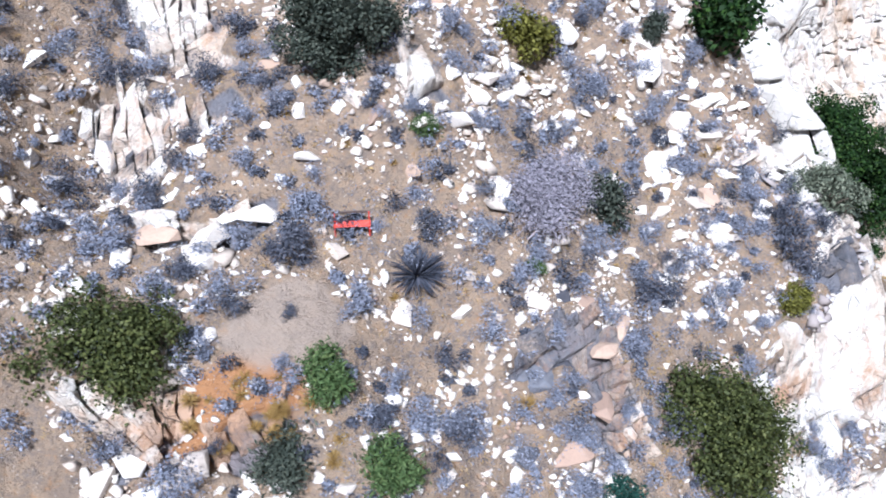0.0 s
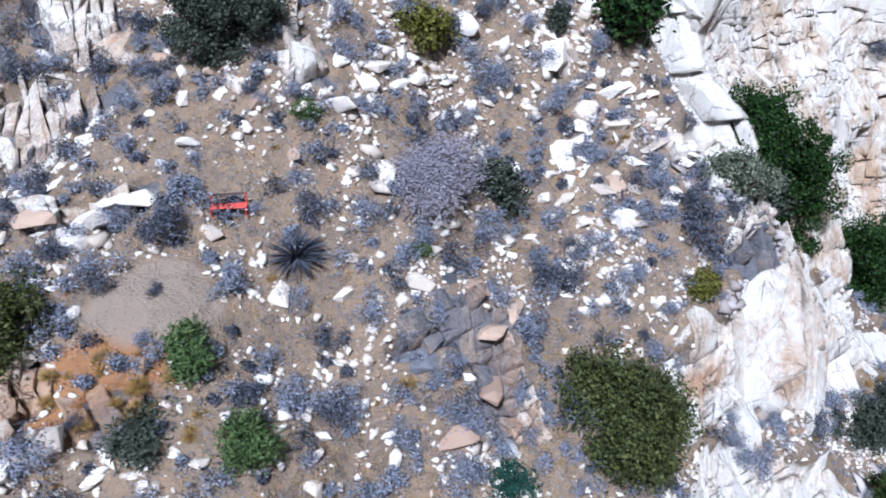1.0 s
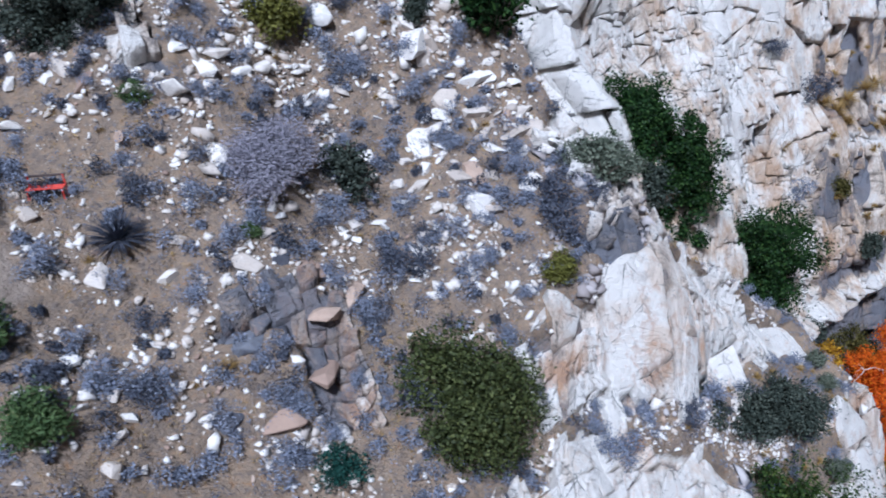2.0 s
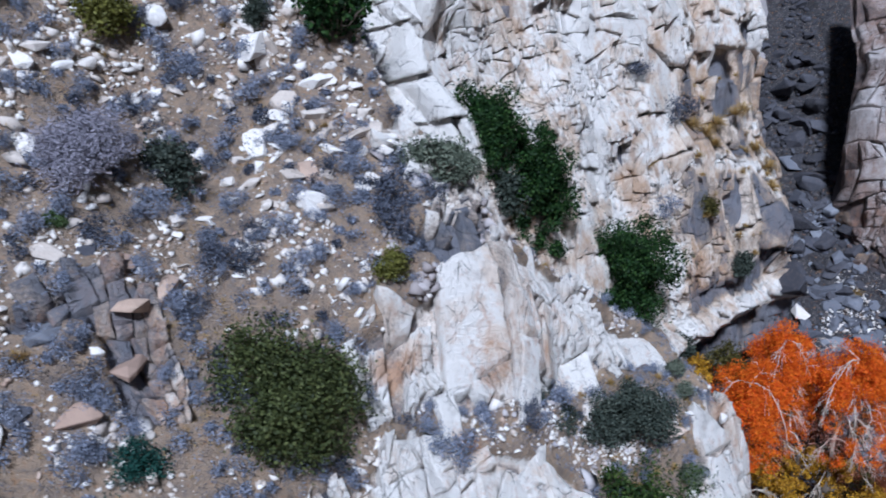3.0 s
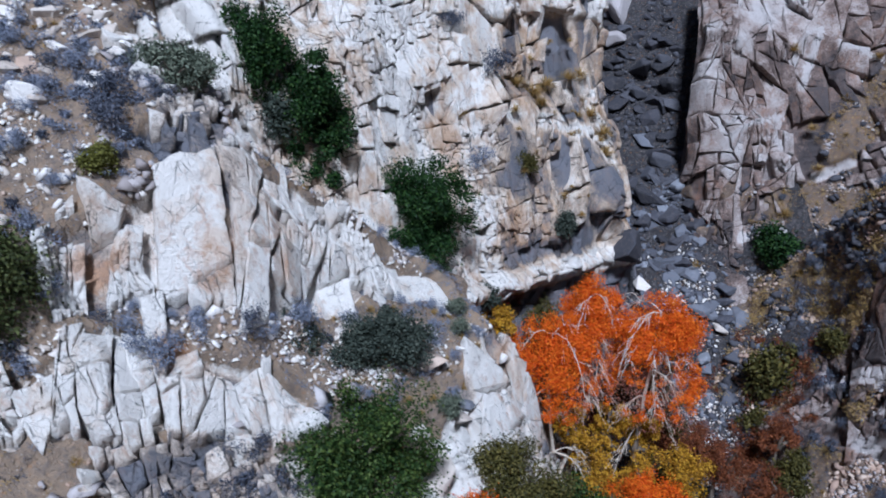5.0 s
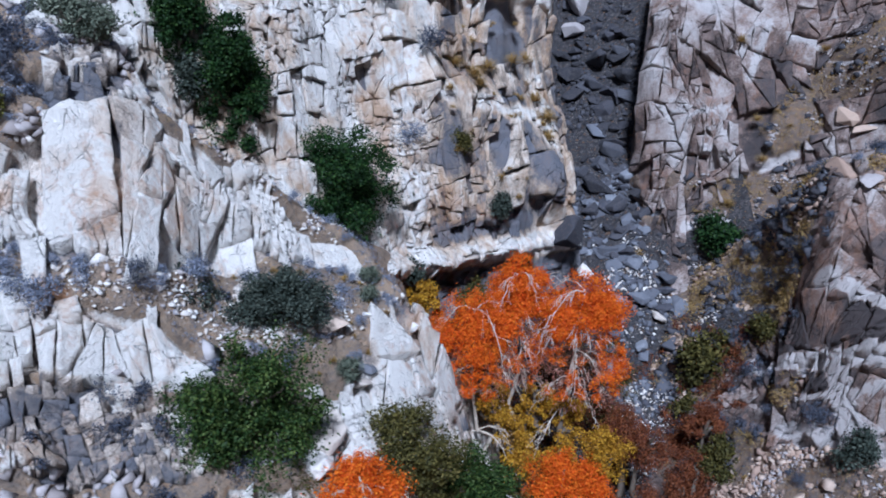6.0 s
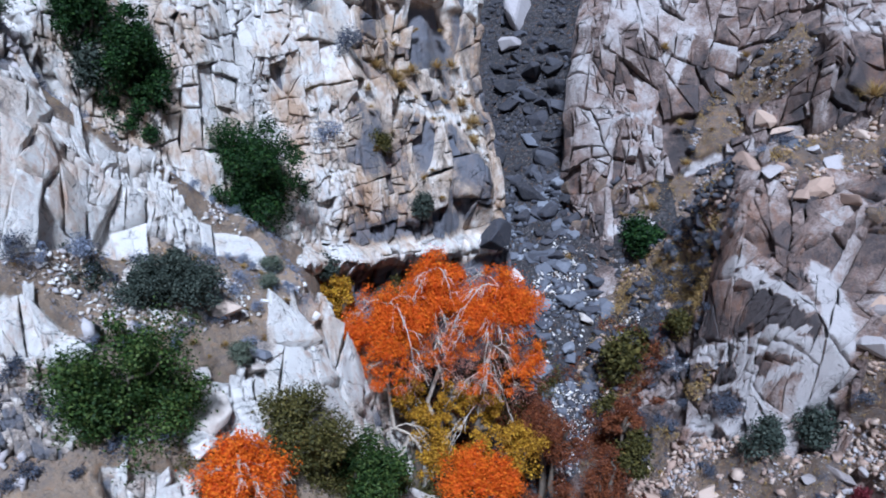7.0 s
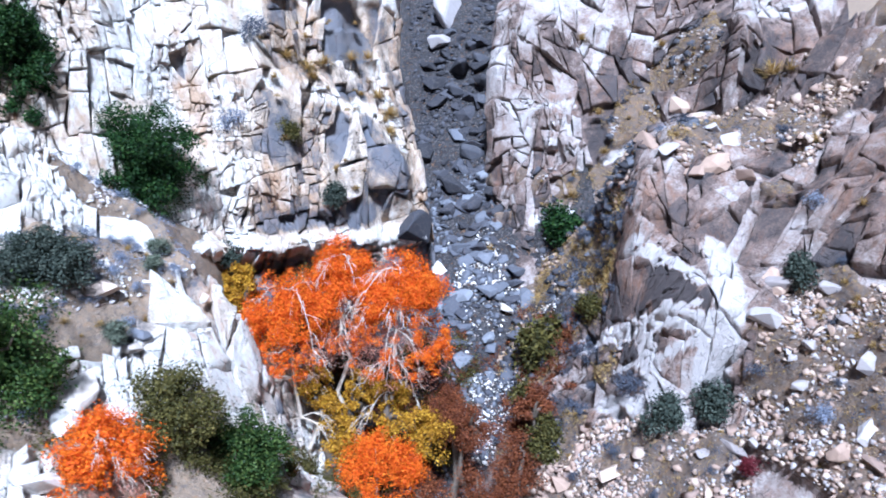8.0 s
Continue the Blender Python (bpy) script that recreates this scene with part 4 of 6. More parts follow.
def branch_out(rng, start, end, r0, kinks=4, wob=0.12):
    start, end = np.array(start, float), np.array(end, float)
    span = np.linalg.norm(end - start)
    path = []
    for i in range(kinks + 1):
        t = i / kinks
        w = wob * span * math.sin(math.pi * t) * rng.normal(size=3)
        path.append((start + (end - start) * t + w, max(r0 * (1 - 0.8 * t), 0.012)))
    return path


def tree(name, label, land, crown, width, tall, leaf, bark, seed, clumps=170, each=42, size=0.2, category="tree", limbs=6, lobes=6, squash=1.0):
    """A broadleaf tree with its crown's middle at crown: trunk, limbs and a crown of many clumps of leaves."""
    rng = np.random.default_rng(seed)
    foot = land.over(crown[0], crown[1])
    root = tagged(new(name), label, category)
    root.matrix_world = Matrix.Translation(foot)
    mid = crown[2] - foot.z
    cl = crown_clumps(rng, int(clumps * 0.3), width * 0.55, width * 0.51 * squash, tall * 0.53, mid, width * 0.115, lobes, 0.55 if category == "bush" else 0.82)
    r = 0.03 * (mid + tall / 2) + 0.05
    fork = np.array((rng.normal() * 0.15, rng.normal() * 0.15, max(mid - 0.3 * tall, 0.3)))
    part("trunk", tubes([branch_out(rng, (0, 0, -0.6), fork, r * 1.3, 4, 0.05)], 8), bark, root)
    for i in range(limbs):
        c = cl[rng.integers(len(cl))]
        part("limb", tubes([branch_out(rng, fork, c[:3], r * 0.7, 5, 0.1)], 6), bark, root)
    part("crown", leaves(rng, cl, int(each * 4.2), 1.0, size * 0.78), leaf, root)
    return root


def sycamore(label, land, top, width, deep, leaf, seed, clumps=260, foot_at=None, bare=True):
    """An autumn sycamore: a white trunk, pale branches arching out and drooping, and a dome of leaves over them."""
    rng = np.random.default_rng(seed)
    foot = land.over(*(foot_at or top[:2]))
    root = tagged(new("sycamore_tree"), label, "tree")
    root.matrix_world = Matrix.Translation(foot)
    head = np.array(top, float) - np.array(foot)
    r = width / 2
    stem = branch_out(rng, (0, 0, -0.6), head - np.array((0, 0, 0.12 * deep)), 0.2 + 0.01 * width, 9, 0.02)
    part("trunk", tubes([[(p, max(q, 0.05)) for p, q in stem]], 8), M_WHITEBARK, root, "pale mottled trunk")
    # leaves: several rounded tufts on a dome that thins out towards its rim
    tufts = [(0.0, 0.0, 0.0, 0.52)]
    for k in range(9):
        a, d = 2.4 * k + rng.uniform(-0.5, 0.5), rng.uniform(0.35, 0.8)
        tufts.append((d * math.cos(a), d * math.sin(a), d, rng.uniform(0.26, 0.42)))
    cl = []
    while len(cl) < clumps:
        tx, ty, td, tr = tufts[rng.integers(len(tufts))]
        d = rng.normal(size=3)
        d *= rng.random() ** 0.45 / np.linalg.norm(d)
        p = np.array((tx, ty, 0)) * r + d * tr * r * np.array((1, 1, 0.85))
        low = -deep * (0.12 + 0.62 * td ** 1.7)
        cl.append((head[0] + p[0], head[1] + p[1], head[2] + low + p[2], 0.34 * rng.uniform(0.5, 1.4)))
    for _ in range(clumps // 2):
        a, d = rng.uniform(0, 6.28), rng.random() ** 0.6
        cl.append((head[0] + d * r * math.cos(a), head[1] + d * r * math.sin(a), head[2] - deep * (0.15 + 0.75 * d ** 1.5 + rng.uniform(0, 0.3)), 0.2))
    part("crown", leaves(rng, cl, 90, 1.7, 0.12, 0.3, 1.3), leaf, root, "thinning orange foliage")
    if not bare:
        return root
    for i in range(int(4 + 2.4 * r)):
        p = stem[int(rng.integers(5, 10))][0]
        az = rng.uniform(-math.pi, math.pi) if i % 3 == 0 else rng.uniform(-math.pi, 0.0)
        reach = r * rng.uniform(0.55, 1.05)
        out = np.array((math.cos(az), math.sin(az), 0)) * reach
        rise = rng.uniform(0.1, 0.35) * reach
        fall = rng.uniform(0.2, 0.85) * reach
        path = []
        for t in np.linspace(0, 1, 8):
            path.append((p + out * t + np.array((0, 0, 2.2 * rise * t * (1 - 0.55 * t) - (fall + rise) * t ** 2.6)) + rng.normal(size=3) * 0.04, 0.05 * (1 - 0.8 * t) + 0.01))
        twigs = [path]
        for _ in range(11):
            q = path[int(rng.integers(2, 8))][0]
            e = q + out * rng.uniform(0.12, 0.4) + rng.normal(size=3) * reach * np.array((0.14, 0.14, 0.06)) - np.array((0, 0, reach * rng.uniform(0.05, 0.35)))
            bow = (q + e) / 2 + np.array((0, 0, 0.12 * reach))
            twigs.append([(q, 0.02), (bow, 0.015), (e, 0.009)])
            for _ in range(2):
                g = bow + (e - q) * rng.uniform(0.2, 0.5) + rng.normal(size=3) * 0.22 - np.array((0, 0, 0.25))
                twigs.append([(bow, 0.011), ((bow + g) / 2 + np.array((0, 0, 0.06)), 0.009), (g, 0.007)])
        part("branch", tubes(twigs, 4), M_WHITEBARK, root, "bare white branch")
    low = []
    for _ in range(int(26 * r)):
        a, d = rng.uniform(0, 6.28), rng.random() ** 0.5
        low.append((head[0] + d * r * math.cos(a), head[1] + d * r * math.sin(a), head[2] - deep * (0.55 + 0.35 * d + rng.uniform(0, 0.35)), 0.5))
    part("twig_haze", leaves(rng, low, 34, 1.3, 0.42, 0.35, 18.0), M_HAZE, root, "haze of fine reddish twigs")
    return root


def shrub_mesh(seed, n_clumps, each, size, flat=0.75, longer=3.0, clump=0.3):
    rng = np.random.default_rng(seed)
    cl = crown_clumps(rng, n_clumps, 0.5, 0.5, 0.5 * flat, 0.3 * flat, clump * 0.5, 4, 0.45)
    return leaves(rng, cl, each, 1.0, size, 0, longer)


def twig_mesh(seed, stems=26, forks=5):
    rng = np.random.default_rng(seed)
    paths = []
    for _ in range(stems):
        d = rng.normal(size=3)
        d[2] = abs(d[2]) * 0.8 + 0.1
        d /= np.linalg.norm(d)
        tip = d * 0.5 * rng.uniform(0.7, 1.05)
        main = branch_out(rng, (0, 0, 0), tip, 0.011, 4, 0.08)
        paths.append(main)
        for _ in range(forks):
            q = main[rng.integers(1, 4)][0]
            e = tip * rng.uniform(0.8, 1.1) + rng.normal(size=3) * 0.13
            paths.append(branch_out(rng, q, e, 0.006, 2, 0.08))
    return tubes([[(p, max(r, 0.0045)) for p, r in path] for path in paths], 3)


def rosette_mesh(seed, blades=110, long=0.55, wide=0.035):
    rng = np.random.default_rng(seed)
    vs, fs = [], []
    for i in range(blades):
        az, el = rng.uniform(0, 2 * math.pi), math.asin(rng.uniform(0.02, 0.98))
        d = np.array((math.cos(az) * math.cos(el), math.sin(az) * math.cos(el), math.sin(el)))
        side = np.array((-math.sin(az), math.cos(az), 0)) * wide * 0.5
        ln = long * rng.uniform(0.75, 1.0)
        n = len(vs)
        vs += [d * 0.04 - side, d * 0.04 + side, d * ln * 0.6 + side * 0.9, d * ln * 0.6 - side * 0.9, d * ln + np.array((0, 0, -0.04)) + side * 0.1, d * ln + np.array((0, 0, -0.04)) - side * 0.1]
        fs += [(n, n + 1, n + 2, n + 3), (n + 3, n + 2, n + 4, n + 5)]
    return grid_mesh("rosette", np.array(vs), np.array(fs))


def rock_mesh(seed, flat=0.7, long=1.0, points=15):
    """An angular stone about a metre across: the hull of a few points."""
    rng = np.random.default_rng(seed)
    bm = bmesh.new()
    for _ in range(points):
        d = rng.normal(size=3)
        d /= np.linalg.norm(d)
        d = np.sign(d) * np.abs(d) ** 0.8
        bm.verts.new(d * 0.5 * np.array((long, 1.0, flat)) * rng.uniform(0.85, 1.05))
    hull = bmesh.ops.convex_hull(bm, input=bm.verts)
    junk = {g for g in hull["geom_interior"] + hull["geom_unused"] if isinstance(g, bmesh.types.BMVert)}
    bmesh.ops.delete(bm, geom=list(junk), context="VERTS")
    bmesh.ops.bevel(bm, geom=list(bm.edges), offset=0.03, segments=1, affect="EDGES", clamp_overlap=True)
    me = bpy.data.meshes.new("rock")
    bm.to_mesh(me)
    bm.free()
    return me


def turned(at, rng, size, tilt=35, stretch=(1, 1, 1)):
    e = Euler((radians(rng.uniform(-tilt, tilt)), radians(rng.uniform(-tilt, tilt)), rng.uniform(0, 6.28)))
    return Matrix.LocRotScale(at, e, Vector(stretch) * size)


def scatter_stones(name, mat, label, land, spots, seed, shapes):
    """Many loose stones joined into one: spots are (place, size)."""
    rng = np.random.default_rng(seed)
    vs, fs, n = [], [], 0
    for at, size in spots:
        v, f = shapes[rng.integers(len(shapes))]
        m = turned(at, rng, size, 40, (rng.uniform(0.7, 1.5), rng.uniform(0.7, 1.1), rng.uniform(0.6, 1.0)))
        a = np.array(m)
        vs.append(v @ a[:3, :3].T + a[:3, 3])
        fs.append(f + n)
        n += len(v)
    mesh = grid_mesh(name, np.concatenate(vs), np.concatenate(fs))
    mesh.materials.append(mat)
    return tagged(new(name, mesh), label, "rubble", kind="stuff")


def hull_arrays(seed, points=9):
    rng = np.random.default_rng(seed)
    bm = bmesh.new()
    for _ in range(points):
        d = rng.normal(size=3)
        bm.verts.new(d / np.linalg.norm(d) * 0.5 * rng.uniform(0.8, 1.0))
    hull = bmesh.ops.convex_hull(bm, input=bm.verts)
    junk = {g for g in hull["geom_interior"] + hull["geom_unused"] if isinstance(g, bmesh.types.BMVert)}
    bmesh.ops.delete(bm, geom=list(junk), context="VERTS")
    bmesh.ops.triangulate(bm, faces=bm.faces)
    bm.verts.index_update()
    v = np.array([q.co[:] for q in bm.verts])
    f = np.array([[q.index for q in face.verts] for face in bm.faces])
    bm.free()
    return v, f


ROCKS = [rock_mesh(40 + i, 0.6 + 0.08 * (i % 4), 1.0 + 0.18 * (i % 4), 13 + i % 4) for i in range(10)]
CHIPS = [hull_arrays(70 + i) for i in range(8)]


def stone(at, size, seed, mat, label, group, name="rock", stretch=None):
    rng = np.random.default_rng(seed)
    src = ROCKS[seed % len(ROCKS)]
    key = src.name + mat.name
    me = STONE_MESHES.get(key)
    if me is None:
        me = src.copy()
        me.materials.append(mat)
        STONE_MESHES[key] = me
    ob = tagged(new(name, me), label, "rock", group)
    ob.matrix_world = turned(at, rng, size, 30, stretch or (rng.uniform(0.9, 1.3), rng.uniform(0.7, 1.0), rng.uniform(0.7, 1.0)))
    return ob


STONE_MESHES = {}


# ---- trees ----
tree("oak_tree", "dark green bushy oak on the edge of the stony slope", HILL, (12.7, 25.3, 20.7), 7.6, 8.4, M_OAK, M_BARK, 1, 420, 62, 0.22)
tree("oak_tree", "grey-green spreading oak at the top of the slope", HILL, (-4.4, 33.4, 37.6), 5.8, 5.6, M_GREYLEAF, M_BARK, 2, 340, 62, 0.19)
tree("oak_tree", "low olive-green oak beside pale broken rock", HILL, (-12.4, 21.4, 30.3), 6.4, 3.5, M_OAK, M_BARK, 3, 340, 62, 0.19)
tree("oak_tree", "tall dark green oak in the cleft below the cliff", HILL, (22.9, 42.2, 26.0), 5.6, 8.0, M_DARKOAK, M_BARK, 4, 340, 62, 0.22)
tree("oak_tree", "narrow dark green oak in the cleft below the cliff", HILL, (26.6, 42.2, 23.0), 5.0, 10.6, M_DARKOAK, M_BARK, 5, 360, 62, 0.22)
tree("oak_tree", "round dark green oak behind the rock spur", HILL, (33.5, 44.2, 16.0), 7.2, 9.4, M_DARKOAK, M_BARK, 36, 380, 62, 0.22)
tree("oak_tree", "bright green leafy oak in front of the pale ledges", HILL, (29.4, 26.6, 9.6), 7.4, 10.0, M_GREENOAK, M_BARK, 7, 420, 62, 0.22)
tree("oak_tree", "grey-green bushy oak on the soil of a ledge", HILL, (30.6, 32.7, 13.3), 5.3, 4.5, M_GREYLEAF, M_BARK, 8, 300, 62, 0.19)
tree("oak_tree", "small grey-green oak beside the pale ledge", HILL, (25.5, 31.8, 13.3), 3.4, 4.6, M_GREYLEAF, M_BARK, 9, 200, 62, 0.19)
tree("bush", "tall olive-brown bush below the white rock nose", HILL, (37.2, 29.0, 4.8), 6.8, 7.6, M_OLIVE, M_BARK, 10, 260, 60, 0.2, "bush")
tree("tree", "small bright green leafy tree beside the rock nose", HILL, (41.0, 29.6, 2.6), 5.4, 5.6, M_GREENOAK, M_BARK, 11, 220, 62, 0.22)
tree("tree", "yellow-leaved tree at the foot of the cliff", CREEK, (38.9, 44.6, 6.6), 2.8, 4.4, M_YELLOW, M_BARK, 12, 150, 40, 0.2)
for k, (gx, gy, gz, gw, gt) in enumerate([(44.4, 43.2, -0.6, 3.0, 5.6), (45.8, 42.2, -2.8, 3.2, 6.0), (47.6, 43.6, -1.6, 2.8, 5.4), (49.6, 42.8, -1.4, 3.0, 5.0), (46.6, 40.6, -4.6, 3.6, 5.0), (49.2, 40.6, -4.2, 3.0, 4.4)]):
    tree("tree", "slender golden-olive autumn tree below the sycamores", CREEK, (gx, gy, gz), gw, gt, M_YELLOW, M_BARK, 130 + k, 110, 34, 0.2, lobes=9)
tree("tree", "yellow and brown autumn tree by the creek gravel", CREEK, (51.9, 39.6, -2.6), 4.4, 5.0, M_YELLOW, M_BARK, 14, 170, 36, 0.2, lobes=9)
tree("bush", "dark olive undergrowth below the cliff shelf", CREEK, (43.5, 48.5, 4.5), 4.5, 5.0, M_OLIVE, M_BARK, 15, 200, 42, 0.2, "bush")
tree("bush", "rust-brown twiggy bush on the creek bank", CREEK, (55.0, 40.0, -2.5), 5.0, 4.5, M_RUSTLEAF, M_BARK, 16, 170, 40, 0.16, "bush")
tree("bush", "rust-brown twiggy bush on the creek bank", CREEK, (56.5, 36.5, -6.0), 5.0, 4.5, M_RUSTLEAF, M_BARK, 17, 150, 40, 0.16, "bush")
tree("bush", "rust-brown twiggy bush below the yellow trees", CREEK, (51.0, 35.5, -5.5), 5.0, 4.0, M_RUSTLEAF, M_BARK, 18, 150, 40, 0.16, "bush")
tree("bush", "dark olive undergrowth between the yellow trees", CREEK, (48.5, 37.5, -4.5), 4.5, 4.5, M_OLIVE, M_BARK, 19, 150, 40, 0.18, "bush")
tree("bush", "dark orange and olive bush on the creek bank", CREEK, (60.5, 42.5, -1.5), 3.6, 5.0, M_RUSTLEAF, M_BARK, 20, 130, 40, 0.16, "bush")
tree("bush", "rust-brown twiggy bush below the yellow trees", CREEK, (58.5, 38.0, -5.0), 5.0, 5.0, M_RUSTLEAF, M_BARK, 32, 150, 40, 0.16, "bush")
tree("bush", "reddish twiggy bush beside the sycamores", CREEK, (54.4, 42.2, -2.2), 4.4, 5.0, M_RUSTLEAF, M_BARK, 33, 130, 40, 0.14, "bush")
sycamore("tall orange autumn sycamore with a straight white trunk", CREEK, (46.1, 46.0, 9.6), 5.6, 6.2, M_ORANGE, 21, 250, (46.7, 45.0))
sycamore("leaning orange sycamore with arching white branches", CREEK, (42.5, 43.2, 7.8), 7.4, 5.2, M_ORANGE, 22, 270, (44.3, 42.6))
sycamore("orange autumn sycamore beside the boulder creek", CREEK, (50.5, 43.6, 9.3), 7.4, 7.0, M_ORANGE, 23, 330, (49.4, 43.2))
sycamore("low orange sycamore crown at the canyon bottom", CREEK, (48.5, 36.6, -1.2), 6.4, 4.6, M_ORANGE, 24, 190, None, False)
sycamore("small orange sycamore among pale boulders", HILL, (34.9, 25.2, 7.6), 5.0, 3.4, M_ORANGE, 25, 150)


# ---- shrubs ----
SHRUBS = {
    "sage": ([shrub_mesh(200 + i, 30, 40, 0.06, 0.8) for i in range(5)], M_SAGE, "shrub", "grey-blue dry desert shrub on stony soil", "desert shrubs"),
    "dark": ([shrub_mesh(220 + i, 30, 40, 0.062, 0.8) for i in range(4)], M_DUSK, "shrub", "dark blue-grey dry shrub on stony soil", "desert shrubs"),
    "greygreen": ([shrub_mesh(250 + i, 90, 34, 0.07, 0.9, 1.8) for i in range(3)], M_GREYLEAF, "bush", "grey-green leafy bush among rocks", "green bushes"),
    "silver": ([shrub_mesh(254 + i, 90, 34, 0.07, 0.85, 2.4) for i in range(3)], M_SILVER, "bush", "pale grey-green leafy bush on the crest", "green bushes"),
    "yellowgreen": ([shrub_mesh(260 + i, 90, 34, 0.07, 1.0, 1.6) for i in range(2)], M_LIME, "bush", "round yellow-green bush on the slope", "green bushes"),
    "dense": ([shrub_mesh(270 + i, 110, 36, 0.07, 1.0, 1.6) for i in range(2)], M_DARKOAK, "bush", "dense dark green bush against the rock", "green bushes"),
    "teal": ([shrub_mesh(280, 110, 36, 0.05, 0.95, 1.6)], M_TEAL, "bush", "small round teal-green bush above the ledge", ""),
    "olive": ([shrub_mesh(285 + i, 80, 34, 0.08, 1.1, 1.8) for i in range(2)], M_OLIVE, "bush", "olive-yellow bush on the creek bank", "green bushes"),
    "red": ([shrub_mesh(288, 60, 30, 0.08, 0.8)], M_CRIMSON, "bush", "small dark red bush among rubble", ""),
    "yucca": ([shrub_mesh(290 + i, 90, 40, 0.09, 0.7, 3.5) for i in range(3)], M_YUCCA, "bush", "bright green leafy bush on bare soil", "green bushes"),
    "agave": ([rosette_mesh(295, 420, 0.52, 0.016)], M_DUSK, "yucca", "dark blue-grey spiky rosette on the slope", "yuccas"),
    "tuft": ([rosette_mesh(300 + i, 190, 0.5, 0.014) for i in range(3)], M_GRASS, "grass", "golden dry grass tuft on the rock", "grass tufts"),
    "mat": ([shrub_mesh(310, 90, 30, 0.09, 0.35, 4.0)], M_GREYLEAF, "grass", "pale green grassy mat on the slope", ""),
}
STEMS = twig_mesh(320, 9, 2)
STEMS.materials.append(M_BARK)
count = 0


def grow(kind, land, spots, sink=0.03, squat=1.0):
    # on bare rock the plants root on the blocks
    global count
    meshes, mat, cat, label, group = SHRUBS[kind]
    for u, v, w in spots:
        rng = np.random.default_rng(3000 + count)
        me = meshes[count % len(meshes)]
        if not me.materials:
            me.materials.append(mat)
        name = cat if cat != "grass" else "grass_tuft"
        leafy = cat == "bush"
        ob = tagged(new(name, None if leafy else me), label, cat, group)
        if leafy:
            part("foliage", me, mat, ob)
            part("stem_tangle", STEMS, M_BARK, ob, "dark thin stems").scale = (0.8, 0.8, 0.8)
        ob.matrix_world = Matrix.LocRotScale(land.on(u, v, sink * w - (0.55 if land.earth(u, v) < 0.5 and land is not CREEK else 0)), Euler((rng.uniform(-0.12, 0.12), rng.uniform(-0.12, 0.12), rng.uniform(0, 6.28))), Vector((1, 1, squat * rng.uniform(0.85, 1.15))) * w * 1.25)
        count += 1


grow("sage", HILL, [(-5.4, 17.4, 1.75), (-19, 16.6, 1.12), (-8.6, 16.6, 1.05), (3.1, 15.1, 1.32), (-10.1, 14.9, 1.59), (0.9, 14.9, 1.29), (-2.7, 14.6, 1.55), (-19.9, 14.5, 1.29), (-7.5, 13.9, 1.27), (-14.2, 13.7, 1.01), (-1.8, 13.4, 1.43), (4.1, 12.8, 1.45), (-1.6, 12.6, 1.63), (-7.2, 12.4, 1.36), (-10.4, 12.3, 0.98), (-9, 12, 1.05), (-21.4, 11.9, 1.24), (-18.9, 11.7, 1.85), (1.3, 11.2, 1.28), (-14.3, 10.1, 1.23), (-16.3, 9.9, 0.88), (-23.1, 9.7, 1.42), (-4, 9.5, 1.3), (-11.3, 9.3, 0.9), (3.5, 8.8, 1.41), (-12.2, 8.3, 1.47), (-24.4, 7.9, 1.16), (1, 7.4, 1.62), (1.1, 7.4, 1.34), (-18.5, 7.3, 1.75)])
grow("sage", HILL, [(-22.2, 6, 0.9), (4.1, 5.9, 1.52), (-9.9, 5.9, 1.48), (-16.2, 5.9, 1.19), (-6.8, 5.6, 1.3), (-3, 5.4, 1.53), (3.3, 4.9, 1.65), (3.2, 4.9, 1.16), (0.2, 4.6, 1.44), (6.1, 4.3, 1.42), (1.7, 4, 1.31), (-27.2, 3.9, 1.81), (-4.6, 3.6, 1.37), (-2.5, 3.2, 1.17), (2.7, 3, 1.62), (0.6, 3, 1.29), (-0.9, 1.2, 1.69), (-0.2, 1.2, 1.36), (-16.3, 1.1, 1.73), (-14.2, -0.5, 1.18), (-1, -2.1, 1.33), (1.6, -7.2, 1.37), (10.4, -8.2, 1.87), (2, -8.3, 1.9), (4.9, -8.3, 1.69), (2.5, -9, 1.93)])
grow("dark", HILL, [(-21.4, 17.5, 1.39), (-22.2, 16.6, 1.37), (-17.8, 17.6, 1.14), (-14.6, 14.4, 0.81), (-19.2, 10.3, 1.45), (4.2, 2.1, 2.4), (-5.2, 11.9, 0.9), (-24, 11.2, 1.47), (-21.3, 7.4, 0.81), (-19.7, 2.8, 1.02), (-25.4, 4.4, 0.81), (-4.9, 2.9, 1.88), (-13.9, 8.8, 1.49), (-23.7, 16.2, 1.94), (-22.5, 22.8, 1.87), (-19.4, 20.1, 1.73), (-20.6, 9.8, 2.14), (-2.7, 3.7, 1.39), (3.7, 1.1, 2.31), (-3.3, 2.3, 1.9), (7.4, -8.5, 1.75)])
big = tagged(new("shrub"), "wide lavender-grey leafless bush with fine twigs", "shrub")
big.matrix_world = Matrix.LocRotScale(HILL.on(-8.6, 7.8), None, (4.9, 4.9, 3.4))
part("stem_tangle", twig_mesh(240, 22, 3), M_TWIG, big, "bare branching stems").scale = (0.7, 0.7, 0.6)
part("twig_haze", shrub_mesh(241, 200, 110, 0.03, 1.0, 3.0, 0.3), M_LAVENDER, big, "haze of fine lavender-grey twigs")
grow("greygreen", HILL, [(-4.6, 7.2, 2.33), (2.5, 14.5, 1.5)])
